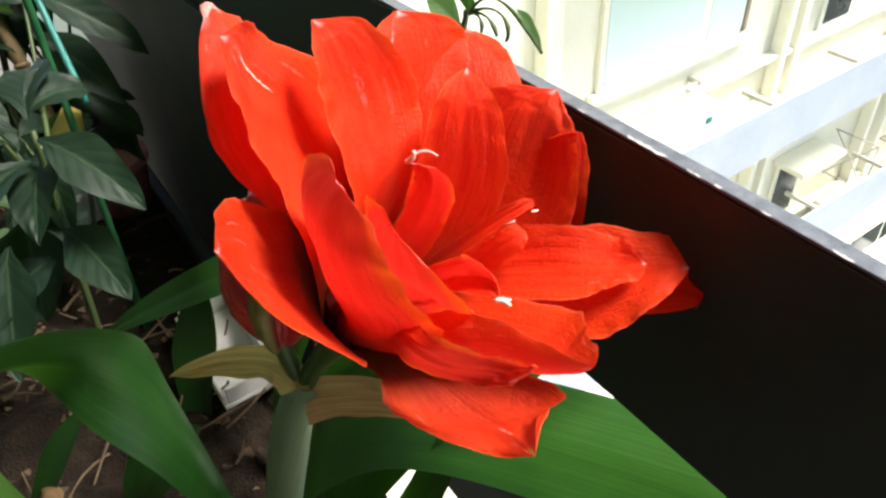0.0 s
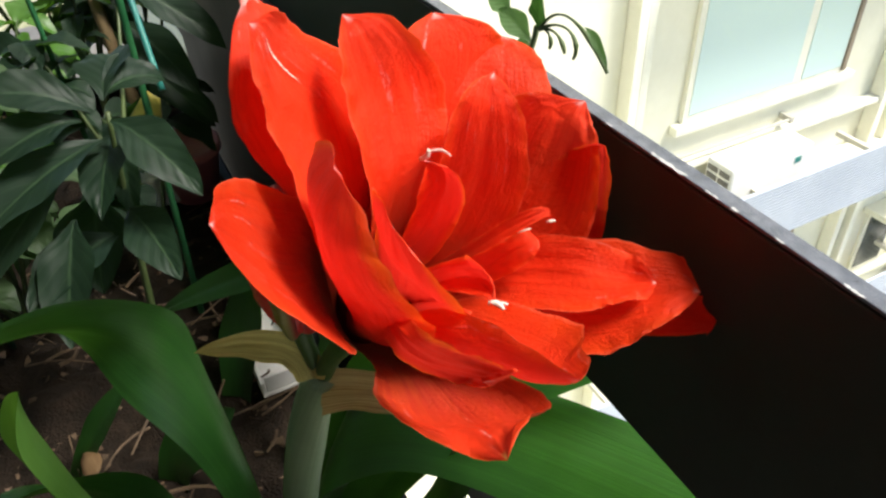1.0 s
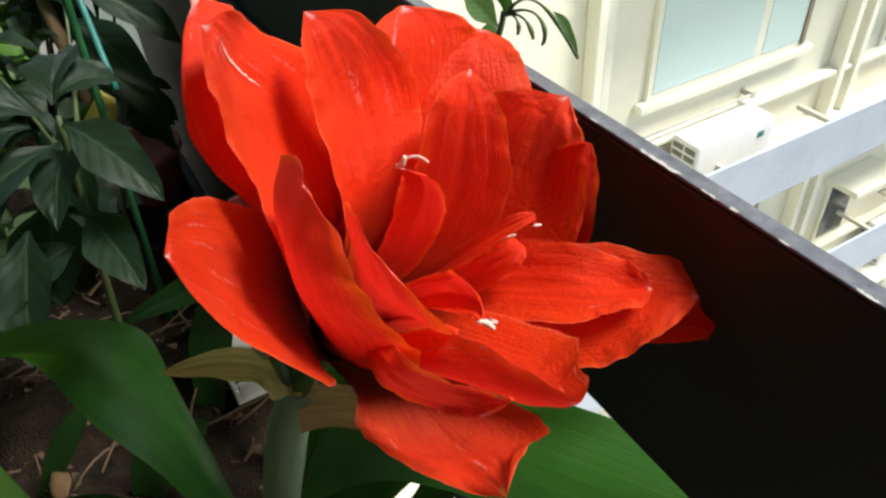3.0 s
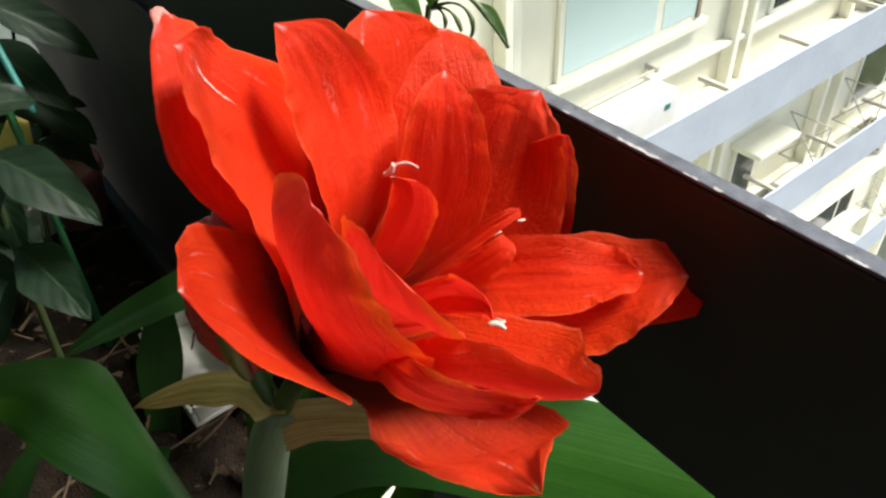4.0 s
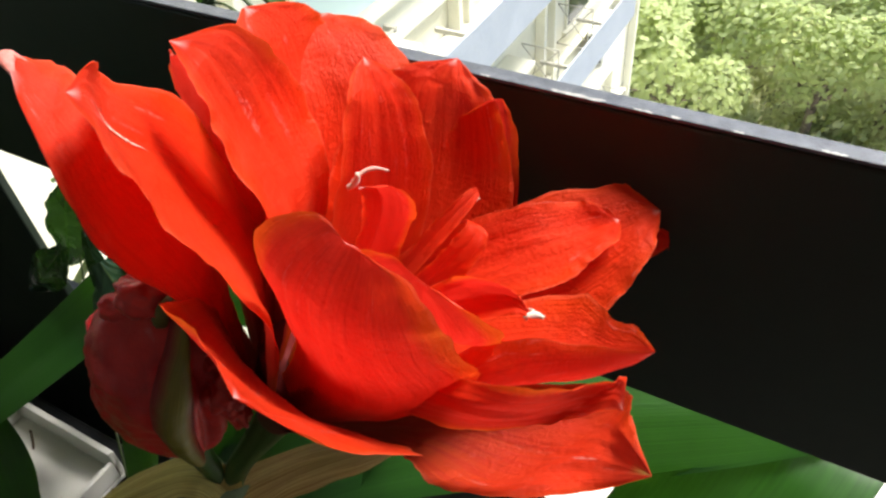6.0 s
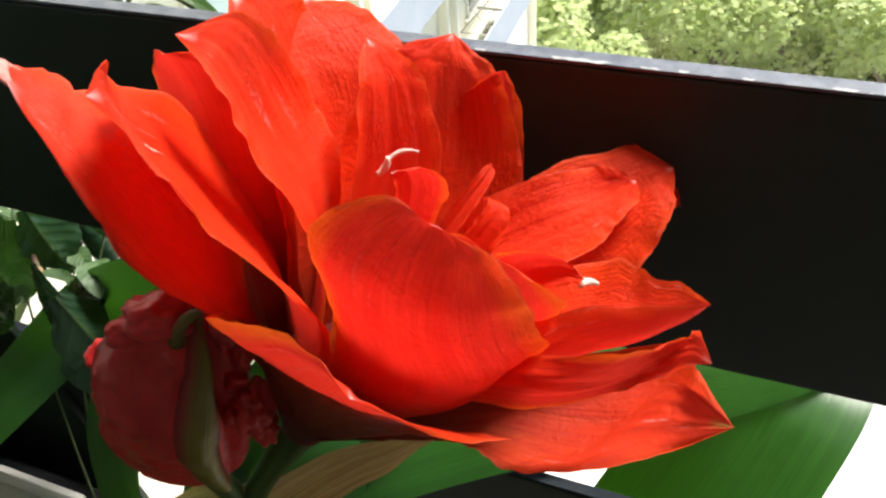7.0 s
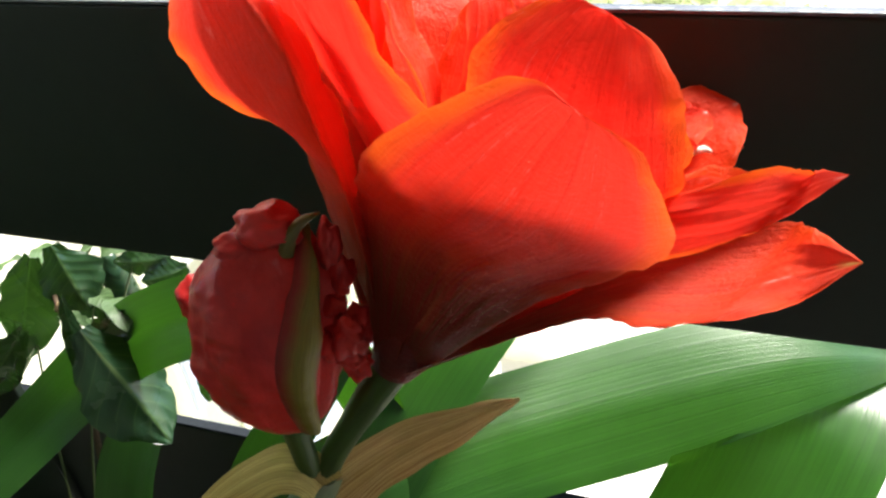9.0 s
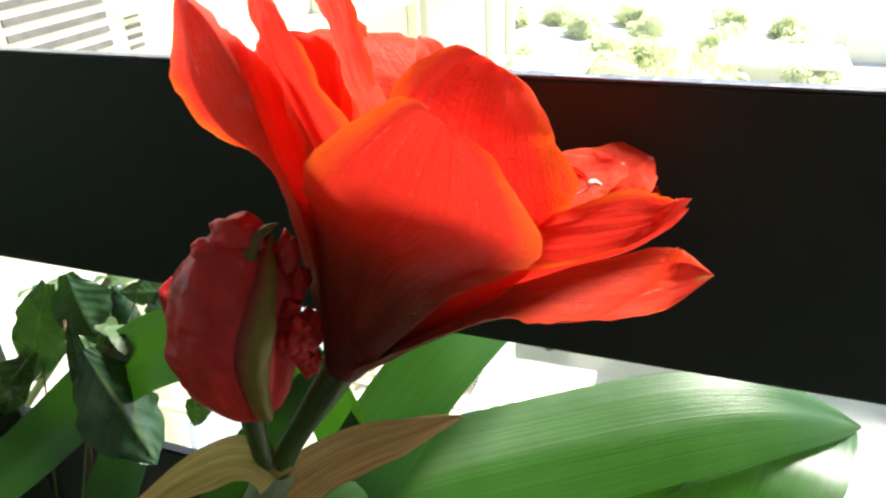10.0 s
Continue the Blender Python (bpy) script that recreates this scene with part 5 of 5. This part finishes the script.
def screen(z, y0, y1, x=-3.52, tall=0.62):
    """A grey metal screen of fine slats on a frame, held off the wing by brackets."""
    ob = wingpart("screen", (x - 0.03, y0, z - tall), (x, y1, z), SCREEN, bevel=0.006)
    n = 17
    for k in range(n):
        q = z - tall + tall * (k + 0.5) / n
        wingpart("slat", (x + 0.001, y0 + 0.02, q - 0.0135), (x + 0.006, y1 - 0.02, q + 0.0135), SCREEN, ob)
    for y in np.arange(y0 + 0.3, y1, 1.5):
        wingpart("bracket", (WX + 0.17, float(y), z - tall * 0.4), (x - 0.031, float(y) + 0.05, z - tall * 0.4 + 0.05), IRON, ob)
    return ob


screen(-2.42, 3.2, 14.8)
screen(-4.42, 3.2, 12.3)
screen(-7.22, 3.2, 12.5)
screen(-10.02, 3.2, 12.5)


def ac_unit(y, z):
    """An outdoor air-conditioning unit on the ledge behind a screen."""
    root = thing("air_conditioner", "white outdoor air conditioner on a facade ledge", "air conditioner", "air conditioners on the wing", (WX + 0.3, y, z))
    x0, x1 = WX + 0.17, WX + 0.50
    casing = held("casing", one_box((x0, y, z), (x1, y + 1.0, z + 0.60), 0.025), ACWHITE, root, "", False)
    for k in range(6):
        for q in (0, 1):
            xa = x0 + 0.03 + q * 0.145
            part("grille_slot", one_box((xa, y - 0.008, z + 0.06 + k * 0.085), (xa + 0.125, y - 0.001, z + 0.115 + k * 0.085), 0.003), ACDARK, casing, "", False)
    part("badge", one_box((x1 + 0.001, y + 0.78, z + 0.44), (x1 + 0.006, y + 0.86, z + 0.50)), TEAL, casing, "small teal badge", False)
    held("foot", one_box((x0 + 0.02, y + 0.1, z - 0.03), (x1 - 0.02, y + 0.16, z - 0.001)), ACDARK, root, "", False)
    held("foot", one_box((x0 + 0.02, y + 0.84, z - 0.03), (x1 - 0.02, y + 0.90, z - 0.001)), ACDARK, root, "", False)
    return root


for y, z in ((4.72, -2.94), (8.9, -5.77), (11.6, -5.77), (10.2, -2.97), (5.4, -8.57), (11.4, -8.57)):
    ac_unit(y, z)

# window cages on the lower storeys
for y, z in ((9.2, -4.9), (10.6, -4.9), (12.9, -4.9), (12.9, -7.7)):
    cage = thing("iron_cage", "thin rusty iron bracket frame on the wing", "bracket", "iron frames on the wing", (WX + 0.35, y, z))
    for a, b in (((0, 0, 0), (0.6, 0, 0)), ((0, 0, 0.7), (0.6, 0, 0.7)), ((0, 0, 0), (0.6, 0, 0.7)), ((0.6, 0, 0), (0.6, 0, 0.7)), ((0, 0, 0.7), (0.6, 0, 0))):
        a, b = Vector(a) + Vector((WX, y, z)), Vector(b) + Vector((WX, y, z))
        held("bar", sweep(bmesh.new(), [a, b], [0.010, 0.010], 6, 1), IRON, cage)

# ---- ground, paving and trees far below ----
GZ = -16.0


def ground_sheet():
    bm = bmesh.new()
    xs = [-900, -300, -120] + [-80 + 4 * k for k in range(41)] + [120, 300, 900]
    ys = [-60, -10] + [0 + 4 * k for k in range(31)] + [160, 300, 900, 2500]
    rows = [[bm.verts.new((x, y, GZ + (noise.noise(Vector((x, y, 0)) * 0.05) * 1.2 if 0 < y < 130 and abs(x) < 85 else 0))) for y in ys] for x in xs]
    for a, b in zip(rows, rows[1:]):
        for j in range(len(ys) - 1):
            bm.faces.new((a[j], b[j], b[j + 1], a[j + 1]))
    return bm


tagged(part("ground", ground_sheet(), GROUND), "earth and undergrowth far below the balcony", "ground", kind="structure")


def crown_mesh(seed, r):
    """A crown of lumps of small leaf sprays with gaps between them."""
    rnd = random.Random(seed)
    bm = bmesh.new()
    lumps = []
    for _ in range(16):
        a, b = rnd.uniform(0, 6.28), rnd.random()
        lumps.append((Vector((math.cos(a) * r * 0.75 * math.sqrt(b), math.sin(a) * r * 0.75 * math.sqrt(b), rnd.uniform(-0.25, 0.42) * r)), rnd.uniform(0.22, 0.42) * r))
    for c, q in lumps:
        for _ in range(370):
            d = Vector((rnd.gauss(0, 1), rnd.gauss(0, 1), rnd.gauss(0.35, 1))).normalized()
            p = c + d * q * rnd.uniform(0.75, 1.05)
            s = rnd.uniform(0.07, 0.14)
            n = (d * 0.6 + Vector((rnd.gauss(0.2, 0.45), rnd.gauss(0.1, 0.45), rnd.gauss(0.9, 0.4)))).normalized()
            t = n.orthogonal().normalized()
            t = Matrix.Rotation(rnd.uniform(0, 6.28), 3, n) @ t
            b2 = n.cross(t)
            bm.faces.new([bm.verts.new(p + t * s * 1.4), bm.verts.new(p + b2 * s * 0.7 + n * s * 0.2), bm.verts.new(p - t * s * 1.2), bm.verts.new(p - b2 * s * 0.7)])
    return bm


def tree(seed, mat, low=False):
    rnd = random.Random(seed)
    r = rnd.uniform(2.6, 3.6)
    h = 1.6 if low else rnd.uniform(4.5, 7.0)
    if low:
        root = thing("bush", "far grey-green bush with haze put into its pale colour", "bush", "bushes in the far yard", (0, 0, -60))
    else:
        root = thing("tree", "broad green tree seen from above", "tree", "trees below the balcony", (0, 0, -60))
    bm = bmesh.new()
    sweep(bm, [(0, 0, -0.5), (0.2, 0.1, h * 0.5), (0, 0, h)], [0.22, 0.16, 0.08], 8, 10)
    for k in range(6):
        a = k * 1.05 + rnd.random()
        sweep(bm, [(0, 0, h * 0.55), (math.cos(a) * r * 0.3, math.sin(a) * r * 0.3, h * 0.9), (math.cos(a) * r * 0.75, math.sin(a) * r * 0.75, h * 1.05)], [0.10, 0.06, 0.02], 6, 6)
    part("trunk", bm, BARK, root)
    cr = part("crown", crown_mesh(seed, r), mat, root, "", False)
    cr.location = (0, 0, h * 1.05)
    return root


# The last two kinds are far bushes in the hazed crown colour.
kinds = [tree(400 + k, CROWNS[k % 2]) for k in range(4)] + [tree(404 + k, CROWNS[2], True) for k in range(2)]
rnd = random.Random(77)
spots = []
for k in range(4000):
    near = k < 1500
    x, y = (rnd.uniform(-11, 22), rnd.uniform(20.8, 33)) if near else (rnd.uniform(-22, 6), rnd.uniform(48, 80))
    if (x < -2.5 and y < 21) or (near and x > -4.5 and y < 23.8) or (not near and rnd.random() < 0.5):
        continue
    if all((x - a) ** 2 + (y - b) ** 2 > (3.3 if near else 5.0) ** 2 for a, b in spots):
        spots.append((x, y))
    if len(spots) >= 170 or sum(b > 40 for a, b in spots) >= 20:
        break
used = set()
for k, (x, y) in enumerate(spots):
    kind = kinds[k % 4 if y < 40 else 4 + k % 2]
    at = pose(x, y, GZ, 0, 0, rnd.uniform(0, 360))
    if kind in used:
        copy_thing(kind, at)
    else:
        kind.matrix_basis = at
        used.add(kind)

# pale low roofs and a path between the trees
for k, (x, y, w, d, h) in enumerate(((-14, 52, 9, 6, 3.2), (-30, 62, 10, 8, 4.0), (4, 60, 8, 6, 3.0), (14, 70, 10, 7, 3.5), (-5, 17.5, 4, 2.2, 2.4))):
    shed = thing("low_house", "low pale house with a flat roof among trees", "house", "low houses below", (x, y, GZ))
    held("wall", one_box((x - w / 2, y - d / 2, GZ - 1), (x + w / 2, y + d / 2, GZ + h)), FACADE, shed, "", False)
    held("roof", one_box((x - w / 2 - 0.4, y - d / 2 - 0.4, GZ + h + 0.004), (x + w / 2 + 0.4, y + d / 2 + 0.4, GZ + h + 0.3), 0.03), TRIM, shed, "", False)
tagged(part("pavement", one_box((-60, 3, GZ - 0.3), (25, 22.2, GZ + 1.3)), PAVING, None, "", False), "pale paved yard at the foot of the building", "pavement", kind="structure")
tagged(part("road", one_box((-80, 37, GZ - 0.3), (70, 125, GZ + 1.25)), PAVING, None, "", False), "wide pale open yard beyond the trees", "road", kind="structure")


def undergrowth():
    """Low bushes that fill the ground between the trees."""
    rnd = random.Random(31)
    verts, faces = [], []
    for q in range(470):
        c = Vector((rnd.uniform(-9, 24), rnd.uniform(23.2, 35), GZ + rnd.uniform(0.3, 1.6))) if q < 420 else Vector((rnd.uniform(-9, 2), rnd.uniform(50, 66), GZ + rnd.uniform(1.4, 2.6)))
        r = rnd.uniform(0.7, 1.7)
        for _ in range(150):
            d = Vector((rnd.gauss(0, 1), rnd.gauss(0, 1), abs(rnd.gauss(0.3, 0.8)))).normalized()
            p = c + d * r * rnd.uniform(0.7, 1.1)
            s = rnd.uniform(0.07, 0.15)
            n = (d + Vector((rnd.gauss(0, 0.5), rnd.gauss(0, 0.5), rnd.gauss(0.3, 0.5)))).normalized()
            t = n.orthogonal().normalized()
            b = n.cross(t)
            k = len(verts)
            verts += [p + t * s * 1.3, p + b * s * 0.7, p - t * s * 1.2, p - b * s * 0.7]
            faces.append((k, k + 1, k + 2, k + 3))
    me = bpy.data.meshes.new("undergrowth")
    me.from_pydata([tuple(v) for v in verts], [], faces)
    me.materials.append(CROWNS[1])
    return new("undergrowth", me)


tagged(undergrowth(), "low yellow-green bushes between the trees", "undergrowth", kind="stuff")
